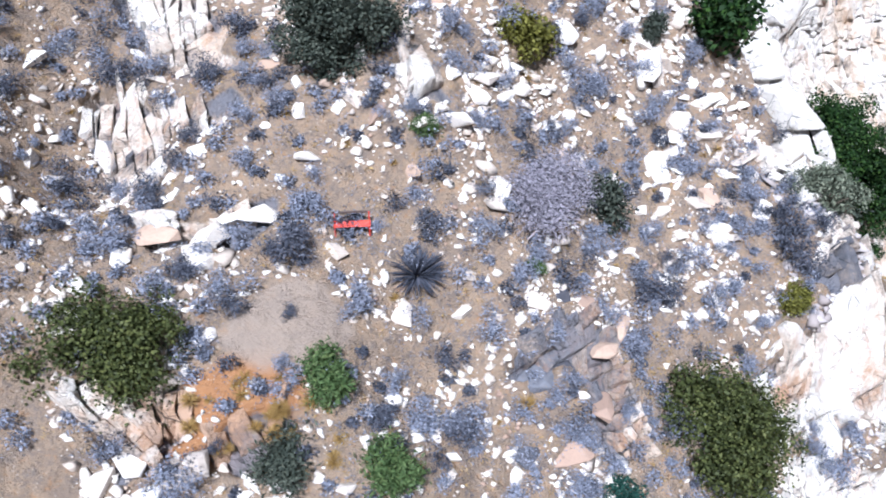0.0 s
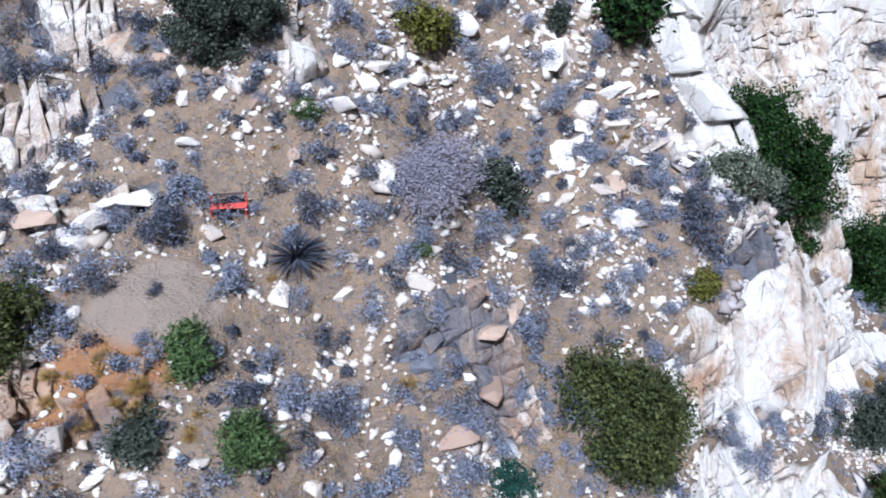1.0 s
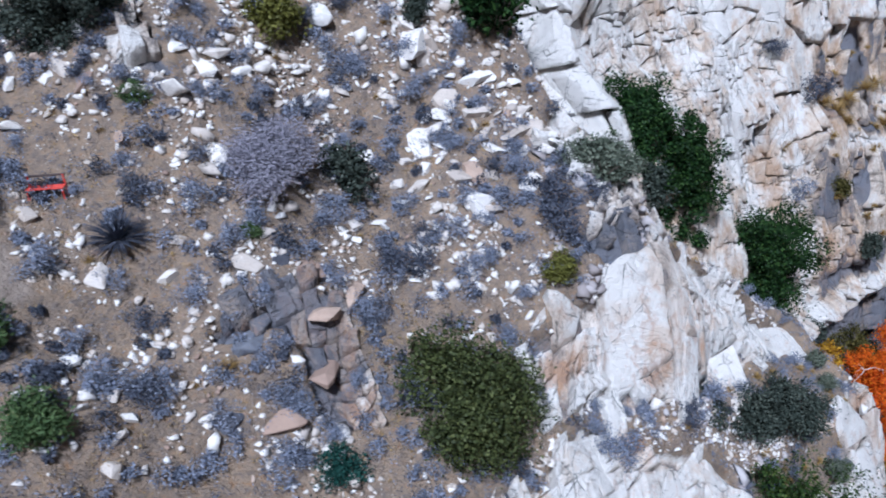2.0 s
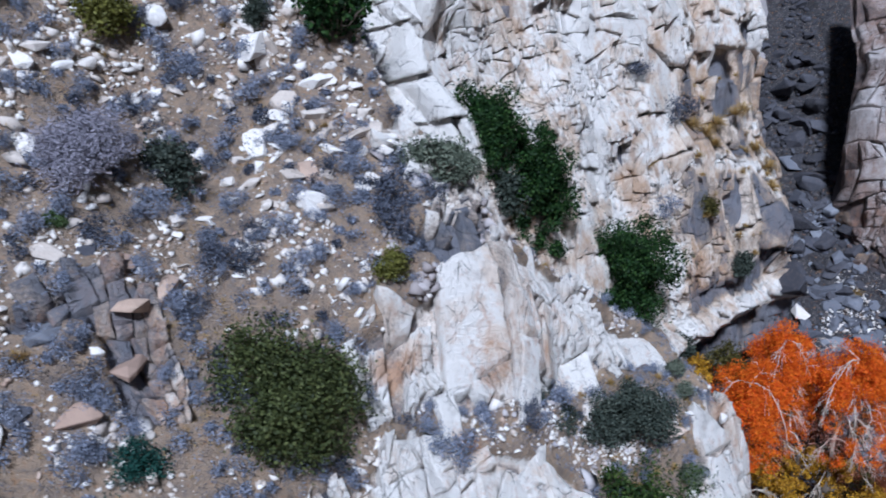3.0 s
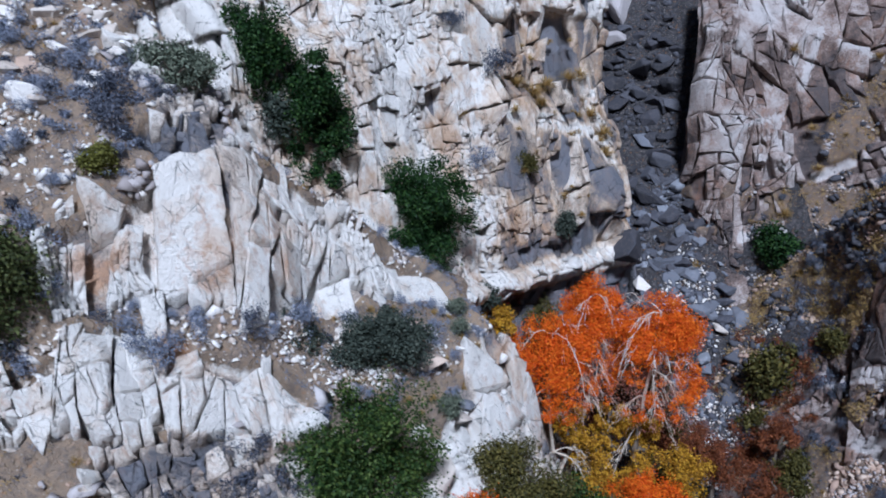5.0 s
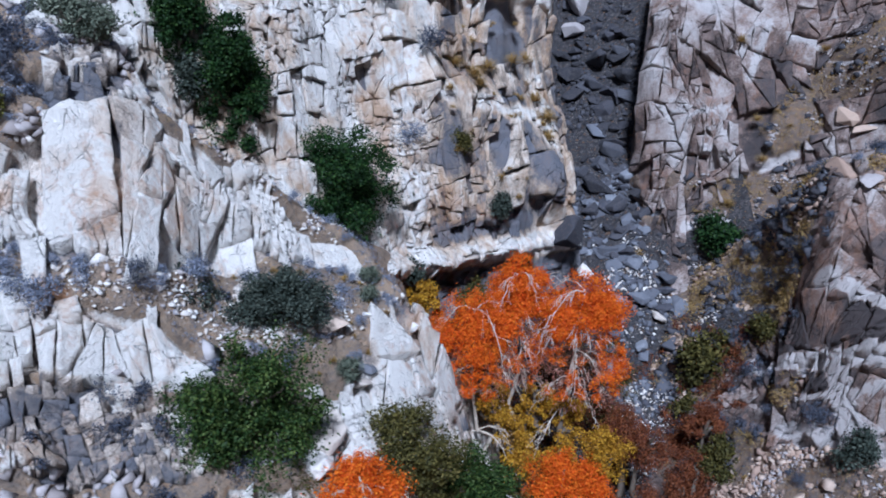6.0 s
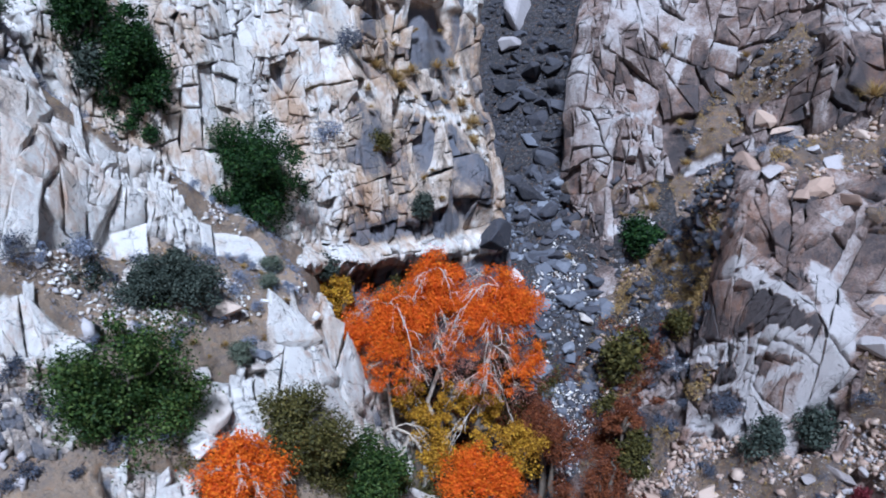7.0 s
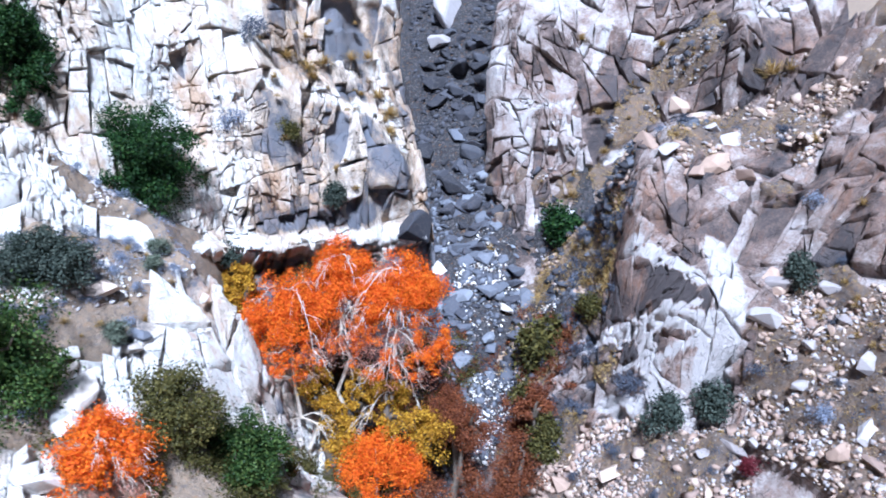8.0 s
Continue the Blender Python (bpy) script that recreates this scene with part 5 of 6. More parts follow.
grow("silver", HILL, [(7.6, 3.0, 2.5), (8.3, 2.4, 2.0), (6.6, 3.6, 1.8), (9.0, 3.6, 2.0), (21.6, -8.9, 1.4), (20.8, -10.6, 1.3), (17.0, -15.0, 1.5)])
grow("yellowgreen", HILL, [(-5, 15.8, 2.56), (2.9, -1, 1.33), (2.4, -0.9, 1.41)])
grow("dense", HILL, [(6.2, 12.5, 4.04)])
grow("teal", HILL, [(-11, -4.7, 1.96)])
grow("yucca", HILL, [(-12.9, 12.6, 1.25), (-20.8, 4.9, 2.1), (-20.3, 0.5, 2.0), (-10.5, 5.7, 0.98)])
grow("agave", HILL, [(-15.4, 7.5, 2.54)])
grow("mat", HILL, [(-23.4, 3, 2.43)])
grow("tuft", HILL, [(-13.4, 1, 0.99)])
grow("dark", BACK, [(-0.2, 8.6, 1.99), (2.4, 4.8, 2.68)])
grow("sage", BACK, [(-0.9, -1.9, 2.16)])
grow("greygreen", BACK, [(-17.2, 2.9, 2.77), (-3.8, -11.7, 2.13), (7.3, -8.7, 2.41)])
grow("olive", BACK, [(4.1, -3.3, 1.83)])
grow("tuft", BACK, [(6.2, 3.8, 2), (8, 2.8, 2), (9.9, 3.3, 2.2), (12.9, 3.6, 2.1), (15, 0.1, 2.2), (15.3, -1.6, 2.2), (7.9, 1.9, 1.7), (14.9, 3.8, 1.9), (14.7, -3.3, 1.7), (-1.3, 2.1, 1.6)], 0.0)
grow("dense", CREEK, [(6.4, 4.1, 3.37), (6.4, 4, 3.34)])
grow("olive", CREEK, [(1.3, -10.9, 2.4)])
grow("tuft", CREEK, [(5.9, 5.7, 1.56), (0.3, 5.4, 1.27)])
grow("tuft", RIGHT, [(14.6, 4.3, 1.7), (15.4, 4.0, 1.9), (16.1, 4.2, 1.5), (6.9, 9, 1.7), (4.6, 5.3, 1.65), (-0.5, 9.1, 1.56), (1.7, 1.9, 1.61), (-2.2, -6.5, 1.8), (-0.1, -6, 1.78), (2.5, -1.7, 1.48)], 0.0)
grow("tuft", BUTTRESS, [(-0.7, 14.1, 2.7), (0.6, 14.4, 1.79), (-11.5, 1.4, 1.43), (4.3, 9.3, 1.26), (6.6, -4.5, 1.13), (9.8, -2.6, 1.1), (9.8, 3.8, 0.99), (-7.1, 2.9, 1.21)], 0.0)
grow("dark", BUTTRESS, [(7.2, -6.2, 1.71), (-0.3, -9.6, 2.42), (-7.2, -7.9, 2.67)])
grow("sage", BUTTRESS, [(7.1, 3.8, 1.56), (12.5, -8.5, 1.73)])
grow("greygreen", BUTTRESS, [(3.1, -11, 2.73), (4.7, -8.5, 2.91), (7.8, -0.6, 2.27)])
grow("olive", BUTTRESS, [(-11.9, -8.3, 3.8), (-6.2, -14.9, 2.63), (-7.2, -4.6, 2.22)])
grow("red", BUTTRESS, [(9.8, -12.1, 1.43)])


def wild(kind, land, n, seed, box, low, high, earth=0.5):
    """More shrubs of a kind, spread over the soil of a stretch of land."""
    rng = np.random.default_rng(seed)
    spots = []
    while len(spots) < n:
        u, v = rng.uniform(box[0], box[1]), rng.uniform(box[2], box[3])
        if not land.bare(u, v) and land.earth(u, v) >= earth:
            spots.append((u, v, rng.uniform(low, high)))
    grow(kind, land, spots)


wild("sage", HILL, 60, 11, (-30, 8, -8, 30), 1.0, 1.9)
wild("dark", HILL, 30, 12, (-34, 8, -8, 32), 0.9, 1.8)
wild("tuft", HILL, 70, 13, (-28, 14, -12, 24), 0.35, 0.7)
wild("sage", HILL, 34, 14, (0, 24, -13, 0), 0.6, 1.3)
wild("tuft", HILL, 30, 93, (12, 23, -15, -8), 0.4, 0.8)
wild("sage", HILL, 16, 94, (12, 22, -15, -8), 0.6, 1.2)
wild("tuft", BUTTRESS, 40, 15, (-14, 16, -16, 18), 0.4, 0.8)
wild("tuft", BUTTRESS, 50, 61, (-13, -3, -8, 9), 0.6, 1.3)
wild("dark", BUTTRESS, 26, 62, (-13, -3, -8, 9), 0.8, 1.7)
wild("tuft", HILL, 26, 69, (-27, -20, 2, 7), 0.4, 0.9, 0.0)
wild("sage", HILL, 12, 67, (-13, -7, -4, 4), 0.8, 1.6, 0.0)
wild("sage", BUTTRESS, 14, 68, (-13, -3, -8, 9), 0.7, 1.4)
wild("dark", BUTTRESS, 26, 16, (-14, 18, -18, 18), 0.5, 1.2)
wild("tuft", BACK, 26, 19, (3, 15, -8, 8), 0.6, 1.2, 0.0)
wild("tuft", RIGHT, 30, 17, (-6, 16, -14, 14), 0.4, 0.9)
wild("dark", RIGHT, 14, 18, (-4, 16, -14, 10), 0.5, 1.1)

# ---- loose rocks ----
number = 0


def lay(land, spots, mat, label, group, sink=0.22, name="rock"):
    global number
    for u, v, w in spots:
        stone(land.on(u, v, -0.5 if land.earth(u, v) < 0.5 and land is not CREEK else 0.0) - Vector((0, 0, sink * w * 0.4)), w * 1.1, number, mat, label, group, name)
        number += 1


lay(HILL, [(-21, 24, 1.04), (-21, 22.1, 0.91), (-16.6, 17.1, 0.8), (-2.6, 16.5, 1.67), (-17.1, 15.9, 0.94), (-15, 15.3, 1.03), (-15.6, 15.1, 0.72), (-6.5, 14.1, 0.92), (-17.6, 13.9, 1.14), (-9.4, 13.9, 1.2), (-7.6, 13.6, 0.99), (-11.7, 13.4, 0.87), (1.5, 13.4, 2.14), (-11.2, 12.9, 1.41), (-21.1, 12.9, 1.13), (-22.1, 12.7, 1.51), (-20.3, 12.6, 1.38), (-2.9, 12.6, 0.82), (-3.8, 12.5, 0.87), (-23.1, 11.8, 1.49), (3.7, 11.6, 0.63), (-0.7, 11.5, 0.84), (3.9, 10.4, 1.4), (2.1, 9.8, 0.97), (-12.2, 9.6, 0.49), (1.6, 9.5, 0.79), (-14.4, 9.4, 0.78), (-0.2, 8.8, 1.62), (-3.2, 8.8, 1.08), (-24.3, 8.3, 1.11)], M_STONE, "pale angular granite rock on the slope", "slope rocks")
lay(HILL, [(-18.7, 8.2, 0.7), (-2.5, 7.9, 0.63), (-1.5, 7.8, 0.72), (-25.3, 7.6, 0.51), (2.8, 7.5, 0.97), (-26.1, 7.4, 0.97), (-2.5, 6.8, 0.73), (3.1, 6.6, 0.97), (-13.2, 6.6, 0.77), (-16.8, 6.5, 0.35), (-17.4, 6.4, 0.35), (-23.3, 6, 0.49), (-14.2, 5.5, 0.72), (-11.1, 5.1, 0.43), (-1.3, 5, 0.71), (-26.8, 4.7, 0.77), (-26.1, 4.5, 0.68), (-13.3, 4.3, 0.38), (-25.4, 3.9, 0.63), (-18.7, 3.4, 0.77), (-6.2, 3.1, 0.63), (-13.3, 3, 0.56), (-10.7, 2.9, 0.48), (-25.3, 2.6, 0.89), (-23.9, 2.3, 0.53), (-20.7, 2.2, 0.65), (-19.9, 2.1, 0.57), (-23.4, 2.1, 0.53), (-0.3, 1.8, 0.79), (-17.8, 1.4, 0.68)], M_STONE, "pale angular granite rock on the slope", "slope rocks")
lay(HILL, [(-19, 1.1, 0.83), (-3.5, 1.1, 0.81), (-17.5, 0.5, 0.59), (-18.2, -0.2, 0.62), (20, -11.7, 1.05), (23, -12.8, 0.72), (14.4, -15.1, 1.14), (17.7, -15.2, 1.03), (14, -17.4, 2.97), (13.1, -18.5, 2.27), (11, -21.5, 2.49), (33.5, -29.4, 2.76)], M_STONE, "pale angular granite rock on the slope", "slope rocks")
lay(HILL, [(-13.9, 11.5, 0.89), (-16.6, 19.1, 1.06), (-24.1, 13.3, 1.54), (4.6, 8, 1.11), (1.4, 5.8, 1.12), (-8.9, 3.8, 1.24), (-9.1, 1.6, 1.73), (-7.6, 2, 1.53), (-9.8, -0.4, 1.72), (-12.3, -1.4, 1.69), (16.9, -11.8, 1.75), (17.5, -9.6, 1.23)], M_TAN, "tan weathered rock half sunk in soil", "slope rocks")
lay(HILL, [(-12.1, 2.2, 2.13), (-11.2, 1.3, 1.67), (-9.7, 4.7, 1.23), (-13.9, -0.3, 1.19), (-6.8, 0.8, 1.43), (18.3, -14.3, 1.39)], M_GREY, "dark grey slab of slate-like rock", "slope rocks", 0.8)
lay(CREEK, [(-0.3, 1.2, 2.82), (-1.2, 11.5, 2.46), (-2.5, 6.4, 1.93), (-4, 2.8, 1.89), (-2.2, 3.3, 1.57), (-3.1, 8.3, 1.64), (-0.3, 5, 1.9), (-1.9, 17.4, 1.99), (-1.3, 21.2, 2.41)], M_GREY, "grey creek boulder among gravel", "creek boulders", name="boulder")
lay(CREEK, [(-0.7, 8.6, 1.63), (-1.6, 14, 2.05), (-0.6, 16, 1.73), (-0.3, 23.3, 2.2), (-1, 26.4, 2.25)], M_SLATE, "dark slate-grey boulder in the creek chute", "creek boulders", name="boulder")
lay(CREEK, [(1, -0.8, 1.82), (-4.4, 5.3, 1.82)], M_STONE, "pale boulder lying in the creek bed", "creek boulders", name="boulder")
stone(Vector((52.2, 59.0, 6.4)), 6.4, 12, M_SLATE, "broad dark slate slab at the cliff foot", "", "boulder", (1.0, 0.7, 0.8))
lay(BUTTRESS, [(-2.3, 8.2, 1.72), (-0.5, 7.8, 1.53), (-2.9, 4.2, 1.64), (7.0, -3.6, 2.3), (6.4, -0.8, 1.9), (10, -4.2, 1.3), (13.5, -4.9, 1.39), (9.9, -0.5, 1.48), (11.3, -2.4, 1.23), (14.9, -8.4, 1.35), (10.3, -6.4, 1.08), (7.8, -10.6, 1.11), (6.4, -11.5, 1.12)], M_PALE, "pale broken block on the rubble slope", "slope rocks")
lay(BUTTRESS, [(-2.9, -16.4, 1.9), (1, -14.6, 2.4), (-5.3, 5.1, 2.11), (-0.2, 5, 1.8), (1.5, 5.4, 1.64), (0.1, 11.6, 1.95), (-1.1, 3.6, 1.62), (6.4, -0.7, 1.8), (14, -9.8, 1.6), (15.8, -10, 1.98)], M_TAN, "reddish-tan broken slab on the rubble slope", "slope rocks")
lay(RIGHT, [(8.5, 2.2, 2.11), (10, 1.1, 2.1)], M_TAN, "reddish-tan broken slab on the rubble slope", "slope rocks")


def strew(land, n, seed, box, low, high, mat, label, group, earth=0.5, name="rock"):
    rng = np.random.default_rng(seed)
    spots = []
    while len(spots) < n:
        u, v = rng.uniform(box[0], box[1]), rng.uniform(box[2], box[3])
        if not land.bare(u, v) and land.earth(u, v) >= earth:
            spots.append((u, v, low + (high - low) * rng.random() ** 2.2))
    lay(land, spots, mat, label, group, name=name)


strew(HILL, 80, 31, (-28, 8, -9, 26), 0.5, 1.5, M_STONE, "pale angular granite rock on the slope", "slope rocks")
strew(HILL, 20, 32, (-28, 14, -12, 26), 0.3, 0.9, M_TAN, "tan weathered rock half sunk in soil", "slope rocks")
strew(CREEK, 130, 33, (-5, 4.5, -8, 16), 0.7, 2.6, M_GREY, "grey creek boulder among gravel", "creek boulders", 0.0, "boulder")
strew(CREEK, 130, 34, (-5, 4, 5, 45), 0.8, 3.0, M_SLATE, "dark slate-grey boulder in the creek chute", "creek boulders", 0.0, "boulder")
strew(HILL, 36, 65, (0.5, 6, 4, 15), 0.6, 1.8, M_STONE, "pale angular granite rock on the slope", "slope rocks", 0.0)
strew(BUTTRESS, 28, 36, (0, 18, -18, 6), 0.3, 0.9, M_PALE, "pale broken block on the rubble slope", "slope rocks")


def litter(name, label, land, n, seed, box, low, high, mat, earth=0.4):
    rng = np.random.default_rng(seed)
    spots = []
    while len(spots) < n:
        u, v = rng.uniform(box[0], box[1]), rng.uniform(box[2], box[3])
        # stones gather in drifts
        if not land.bare(u, v) and land.earth(u, v) >= earth and rng.random() < 0.35 + 1.6 * land.drift[land.cell(u, v)]:
            spots.append((land.on(u, v), low + (high - low) * rng.random() ** 3))
    scatter_stones(name, mat, label, land, spots, seed, CHIPS)


litter("scree", "scattered pale stones over the tan slope", HILL, 9000, 41, (-30, 10, -10, 28), 0.1, 0.62, M_STONE)
litter("rubble", "larger pale rocks strewn over the tan slope", HILL, 1050, 48, (-30, 8, -9, 28), 0.35, 1.15, M_STONE)
litter("scree", "scattered tan and brown stones over the slope", HILL, 2600, 42, (-30, 16, -13, 28), 0.08, 0.4, M_TAN)
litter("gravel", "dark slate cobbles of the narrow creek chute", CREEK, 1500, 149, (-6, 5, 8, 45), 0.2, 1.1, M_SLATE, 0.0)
litter("gravel", "grey gravel and cobbles of the dry creek", CREEK, 3000, 43, (-8, 6, -24, 16), 0.16, 1.1, M_GREY, 0.0)
litter("gravel", "pale cobbles strewn along the dry creek", CREEK, 2400, 44, (-3.5, 5, -18, 8), 0.12, 0.55, M_STONE, 0.0)
litter("scree", "small grey-white stones along the crest of the spur", HILL, 1500, 141, (8, 24, -12.5, -0.5), 0.12, 0.6, M_STONE, 0.3)
litter("scree", "small grey stones along the crest of the spur", HILL, 900, 142, (5, 24, -13, 3), 0.12, 0.6, M_PALE, 0.3)
litter("rubble", "grey-mauve rocks on the crest above the spur", HILL, 160, 143, (3, 10, -3, 6), 0.4, 1.3, M_PALE, 0.2)
litter("rubble", "dark slate slabs bedded in the steep flank", BUTTRESS, 520, 144, (-17, -4, -14, 9), 0.4, 1.9, M_SLATE)
litter("scree", "brown and grey stones down the steep flank", BUTTRESS, 1800, 145, (-17, -4, -14, 9), 0.15, 0.8, M_TAN)
litter("rubble", "dark grey rocks of the slide beside the cliff", RIGHT, 420, 146, (-4, 13, -13, 12), 0.3, 1.4, M_SLATE)
litter("scree", "mauve-grey stones of the slide beside the cliff", RIGHT, 1600, 147, (-4, 13, -13, 12), 0.12, 0.6, M_PALE)
litter("rubble", "grey and mauve rocks below the lower ledge", HILL, 130, 148, (-4, 12, -19, -12), 0.4, 1.5, M_PALE, 0.0)
litter("scree", "reddish broken rubble below the buttress", BUTTRESS, 4200, 45, (-5, 19, -18, 14), 0.12, 0.8, M_TAN, 0.25)
litter("scree", "pale broken rubble of the buttress slope", BUTTRESS, 3600, 46, (-3, 19, -18, 12), 0.1, 0.6, M_PALE, 0.25)
litter("rubble", "grey and tan rocks bedded in the steep flank", BUTTRESS, 260, 64, (-13, -3, -9, 10), 0.4, 1.8, M_GREY)
litter("rubble", "reddish-tan slabs strewn over the buttress slope", BUTTRESS, 420, 66, (-13, 18, -18, 18), 0.4, 1.5, M_TAN)
litter("scree", "brown rubble on the ledges of the side cliff", RIGHT, 1600, 47, (-6, 18, -16, 14), 0.1, 0.4, M_TAN)


def undergrowth(name, label, land, n, seed, box, mat, size, low=0.1, high=0.32, each=16):
    """Low dry brush and leaf litter, too fine to count."""
    rng = np.random.default_rng(seed)
    spots = []
    while len(spots) < n:
        u, v = rng.uniform(box[0], box[1]), rng.uniform(box[2], box[3])
        if not land.bare(u, v) and land.earth(u, v) >= 0.5 and rng.random() < 0.4 - 1.3 * land.drift[land.cell(u, v)]:
            p = land.on(u, v)
            spots.append((p.x, p.y, p.z + 0.03, rng.uniform(low, high)))
    mesh = leaves(rng, spots, each, 1.0, size, 0, 4.0)
    mesh.materials.append(mat)
    tagged(new(name, mesh), label, "brush", kind="stuff")


def mounds(name, label, land, n, seed, box, mat, low=0.5, high=1.6, earth=0.5, size=0.13):
    """Rounded low shrubs, each of a few soft lobes, too many to count."""
    rng = np.random.default_rng(seed)
    spots = []
    done = 0
    while done < n:
        u, v = rng.uniform(box[0], box[1]), rng.uniform(box[2], box[3])
        if land.bare(u, v) or land.earth(u, v) < earth or rng.random() > 0.45 - 1.2 * land.drift[land.cell(u, v)]:
            continue
        done += 1
        w = low + (high - low) * rng.random() ** 1.6
        p = land.on(u, v, -0.4 if land.earth(u, v) < 0.5 else 0.0)
        for _ in range(9):
            a, r = rng.uniform(0, 6.28), 0.36 * w * math.sqrt(rng.random())
            spots.append((p.x + r * math.cos(a), p.y + r * math.sin(a), p.z + w * rng.uniform(0.1, 0.42), w * rng.uniform(0.16, 0.28)))
    mesh = leaves(rng, spots, 26, 1.0, size, 0, 2.6)
    mesh.materials.append(mat)
    tagged(new(name, mesh), label, "brush", kind="stuff")


undergrowth("dry_brush", "low grey-blue dry brush over the slope", HILL, 2200, 51, (-32, 12, -11, 28), M_SAGE, 0.14)
mounds("shrub_cover", "mounds of blue-grey shrubs over the slope", HILL, 620, 58, (-34, 11, -9, 32), M_SAGE)
mounds("thicket", "rust-brown thicket under the sycamores", CREEK, 150, 81, (-17, -2.5, -26, -3), M_RUSTLEAF, 1.2, 3.0, 0.0, 0.2)
mounds("thicket", "dark olive thicket in the creek bottom", CREEK, 90, 82, (-17, -2.5, -26, -3), M_OLIVE, 1.2, 3.0, 0.0, 0.2)
mounds("thicket", "rust and olive thicket along the creek bank", BUTTRESS, 60, 83, (-16, -7, -18, -4), M_RUSTLEAF, 1.0, 2.4, 0.0, 0.18)
mounds("thicket", "dark blue-grey brush on the steep bank", BUTTRESS, 60, 84, (-14, -4, -16, 2), M_DUSK, 0.8, 2.0, 0.0, 0.16)
mounds("thicket", "olive brush below the pale rock nose", HILL, 70, 85, (12, 32, -27, -19.5), M_OLIVE, 1.0, 2.4, 0.0, 0.18)
mounds("thicket", "blue-grey brush on the low grey ledges", HILL, 36, 86, (0, 16, -19, -13), M_DUSK, 0.7, 1.8, 0.0, 0.14)
mounds("shrub_cover", "mounds of dark slate-grey shrubs over the slope", HILL, 330, 59, (-34, 12, -10, 32), M_DUSK)
undergrowth("dry_brush", "low dark dry brush over the slope", HILL, 1500, 52, (-32, 18, -13, 28), M_DUSK, 0.14)
undergrowth("dry_grass", "short straw-coloured dry grass over the slope", HILL, 1200, 53, (-32, 18, -13, 28), M_GRASS, 0.14)
undergrowth("leaf_litter", "rust-brown leaf litter and brush under the sycamores", CREEK, 1800, 56, (-17, 1, -26, -4), M_RUSTLEAF, 0.22)
undergrowth("dry_brush", "low dark brush along the creek banks", CREEK, 900, 57, (-17, 7, -26, 4), M_DUSK, 0.2)
undergrowth("dry_brush", "low dark brush over the buttress slope", BUTTRESS, 1300, 54, (-14, 18, -18, 18), M_DUSK, 0.15)
undergrowth("dry_brush", "low grey brush among the stones of the spur", HILL, 420, 92, (5, 24, -13, 4), M_SAGE, 0.16)
undergrowth("dry_grass", "golden dry grass on the ledges of the side cliff", RIGHT, 700, 91, (-3, 18, -14, 12), M_GRASS, 0.18, 0.15, 0.4, 18)
undergrowth("dry_grass", "golden brown dry grass down the steep flank", BUTTRESS, 1500, 63, (-17, -3, -12, 10), M_GRASS, 0.2, 0.2, 0.5, 20)
undergrowth("dry_grass", "short golden dry grass over the buttress slope", BUTTRESS, 900, 55, (-14, 18, -18, 18), M_GRASS, 0.15)


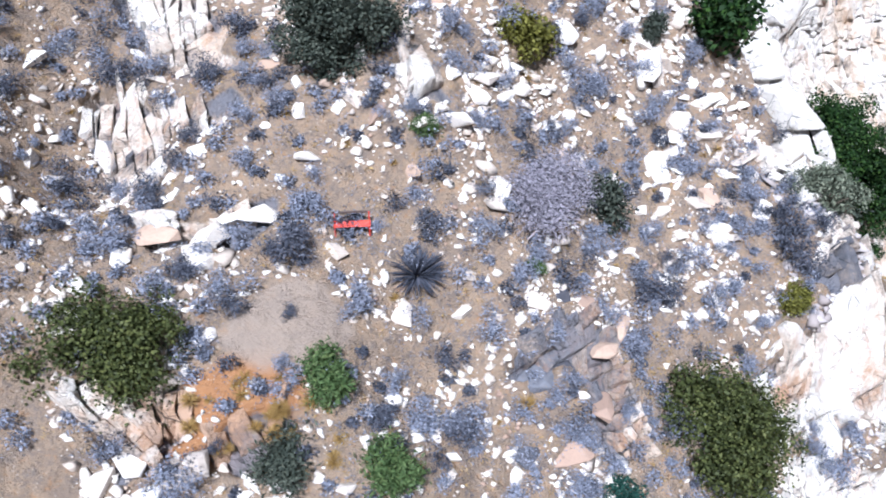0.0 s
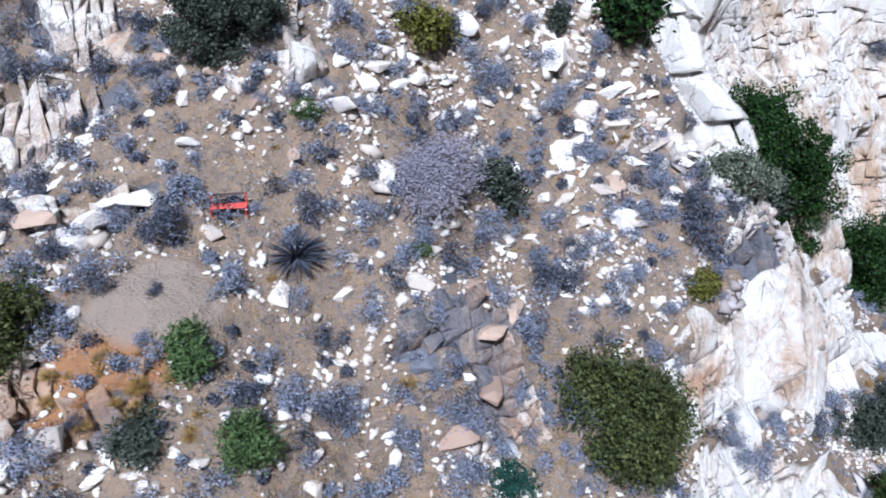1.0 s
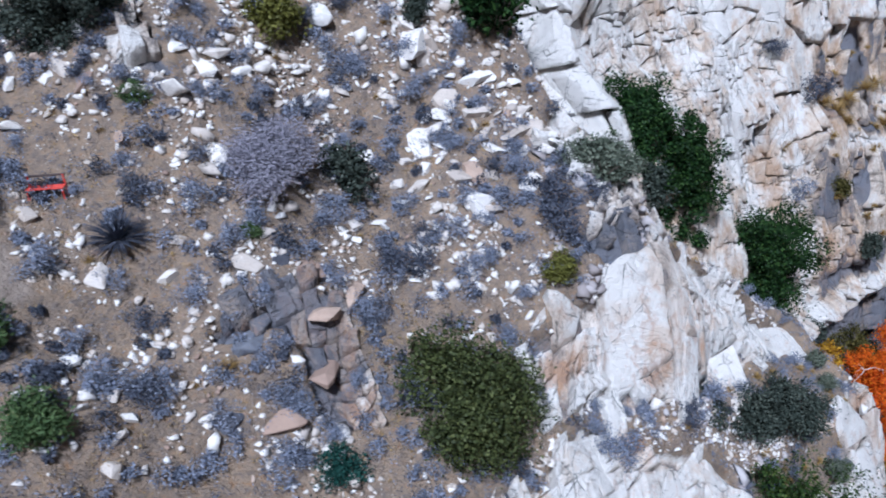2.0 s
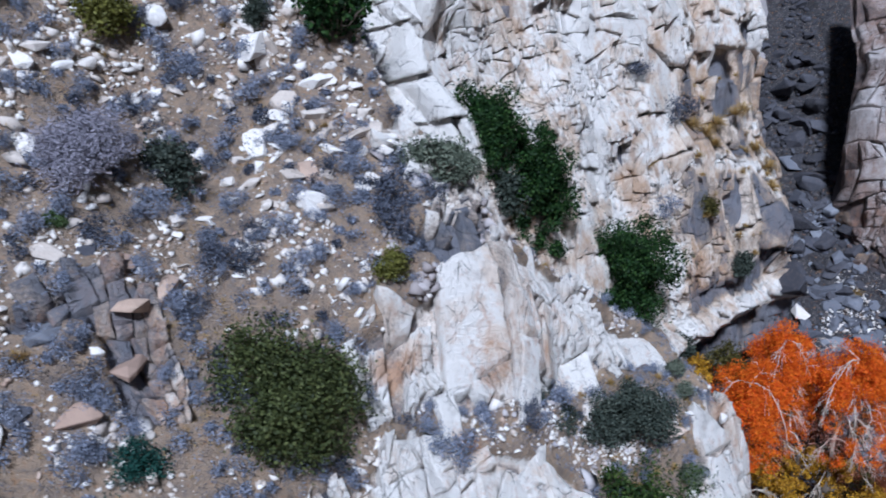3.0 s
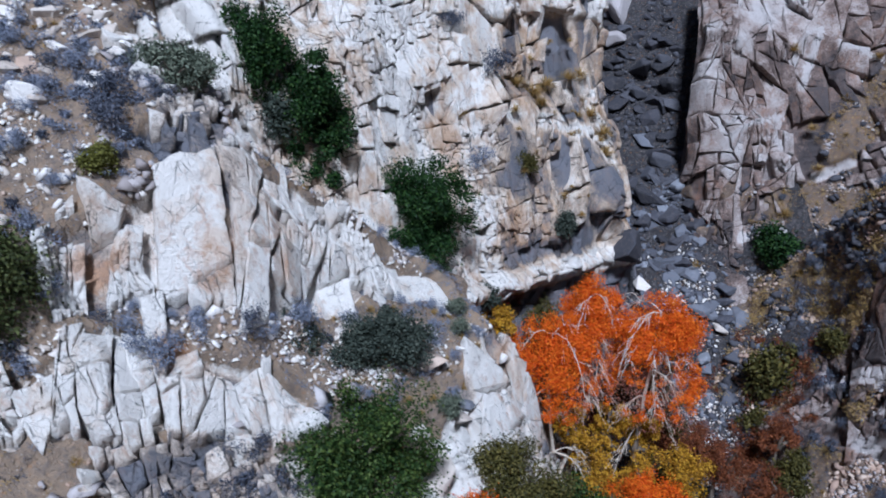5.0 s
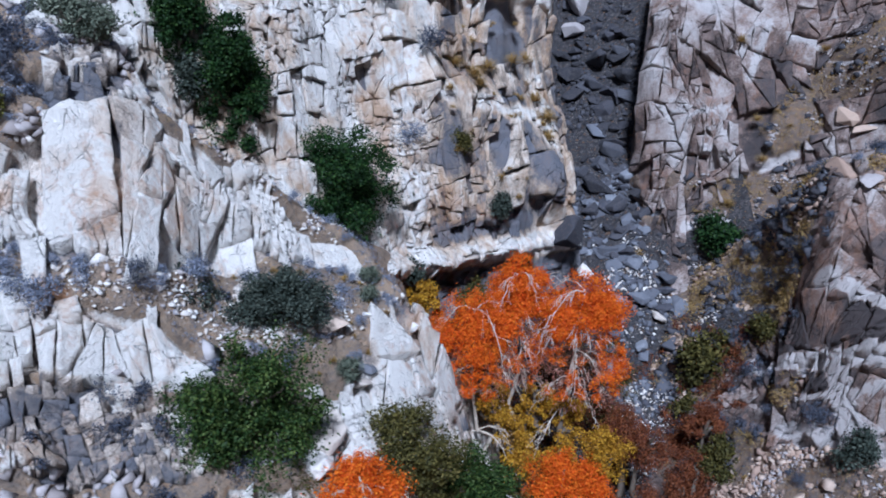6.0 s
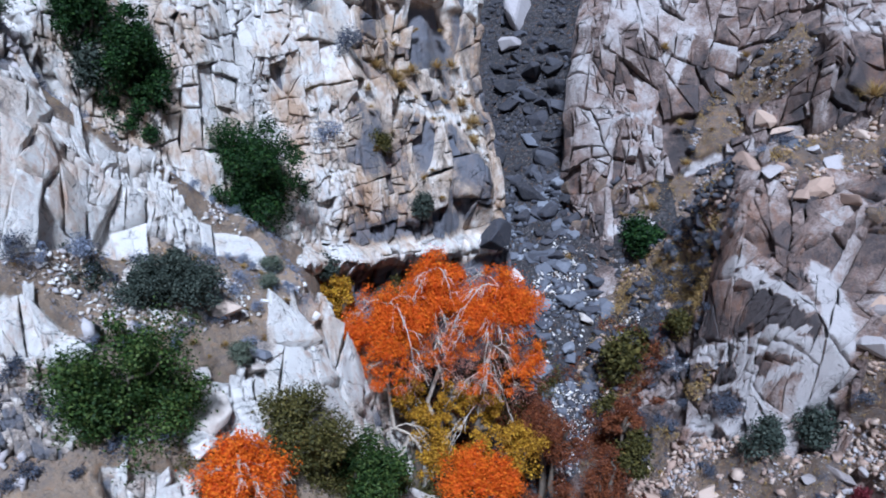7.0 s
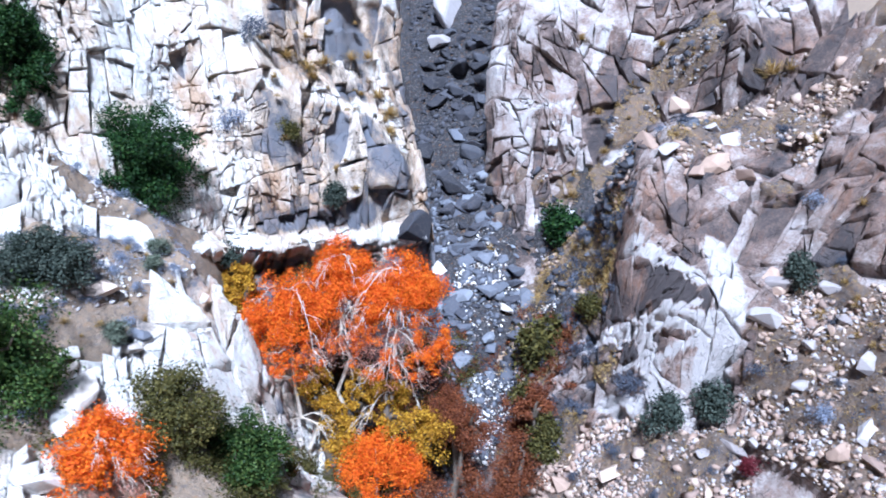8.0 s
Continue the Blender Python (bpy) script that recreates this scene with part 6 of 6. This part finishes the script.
# ---- outcrops of jointed blocks ----
def outcrop(land, u, v, wide, tall, seed, mat, label, columns=4, rows=4):
    """Upright jointed blocks standing out of the slope."""
    rng = np.random.default_rng(seed)
    root = tagged(new("rock_outcrop"), label, "rock")
    foot = land.on(u, v)
    root.matrix_world = Matrix.Translation(foot)
    for i in range(columns):
        hgt = rows if rng.random() < 0.6 else max(rows - 1, 1)
        for j in range(hgt):
            cu = u + (i + 0.5 - columns / 2) * wide / columns + rng.normal() * 0.1
            cv = v + (j + 0.5 - rows / 2) * tall / rows + rng.normal() * 0.12
            at = land.on(cu, cv) - foot + Vector((0, 0, 0.05))
            src = ROCKS[rng.integers(len(ROCKS))]
            key = src.name + mat.name
            me = STONE_MESHES.get(key)
            if me is None:
                me = src.copy()
                me.materials.append(mat)
                STONE_MESHES[key] = me
            ob = new("block", me)
            ob.parent = root
            ob.matrix_basis = Matrix.LocRotScale(at, Euler((rng.normal() * 0.15 + 0.5, rng.normal() * 0.15, rng.normal() * 0.2 + 0.4)), (1.25 * wide / columns, 1.2, 1.55 * tall / rows))
    return root


outcrop(HILL, -12.8, 18.6, 1.9, 3.0, 64, M_TAN, "tan upright jointed rock stack", 3, 3)
outcrop(HILL, -27.5, 4.5, 4.2, 2.4, 65, M_STONE, "pale broken blocks beside a low oak", 4, 2)

stone(CREEK.on(-1.2, 38.0) + Vector((0, 0.2, 0.2)), 5.0, 13, M_PALE, "large smooth bluish-white slab in the creek chute", "", "boulder", (0.9, 0.9, 2.3))
stone(CREEK.on(-2.6, 34.0), 3.6, 14, M_PALE, "smooth pale boulder in the creek chute", "", "boulder", (1.0, 0.9, 1.2))

# ---- bench ----
def bench(at, turn):
    root = tagged(new("bench"), "small red metal bench with a dark backrest rail", "bench")
    root.matrix_world = Matrix.LocRotScale(at, Euler((0, 0, radians(turn))), None)

    def box(name, x, y, z, sx, sy, sz, mat, label=""):
        bm = bmesh.new()
        bmesh.ops.create_cube(bm, size=1, matrix=Matrix.LocRotScale((x, y, z), None, (sx, sy, sz)))
        bmesh.ops.bevel(bm, geom=list(bm.edges), offset=0.012, segments=1, affect="EDGES")
        return part(name, bm, mat, root, label)

    for i in range(3):
        box("seat_slat", 0, -0.28 + 0.15 * i, 0.45, 1.5, 0.13, 0.04, M_RED)
    for s in (-1, 1):
        box("leg", s * 0.7, -0.3, 0.2, 0.06, 0.06, 0.5, M_RED)
        box("leg", s * 0.7, 0.1, 0.42, 0.06, 0.06, 0.95, M_RED)
    box("backrest_rail", 0, 0.12, 0.87, 1.55, 0.05, 0.1, M_IRON, "dark rail")
    return root


bench(HILL.over(-3.7, 27.0), 4)
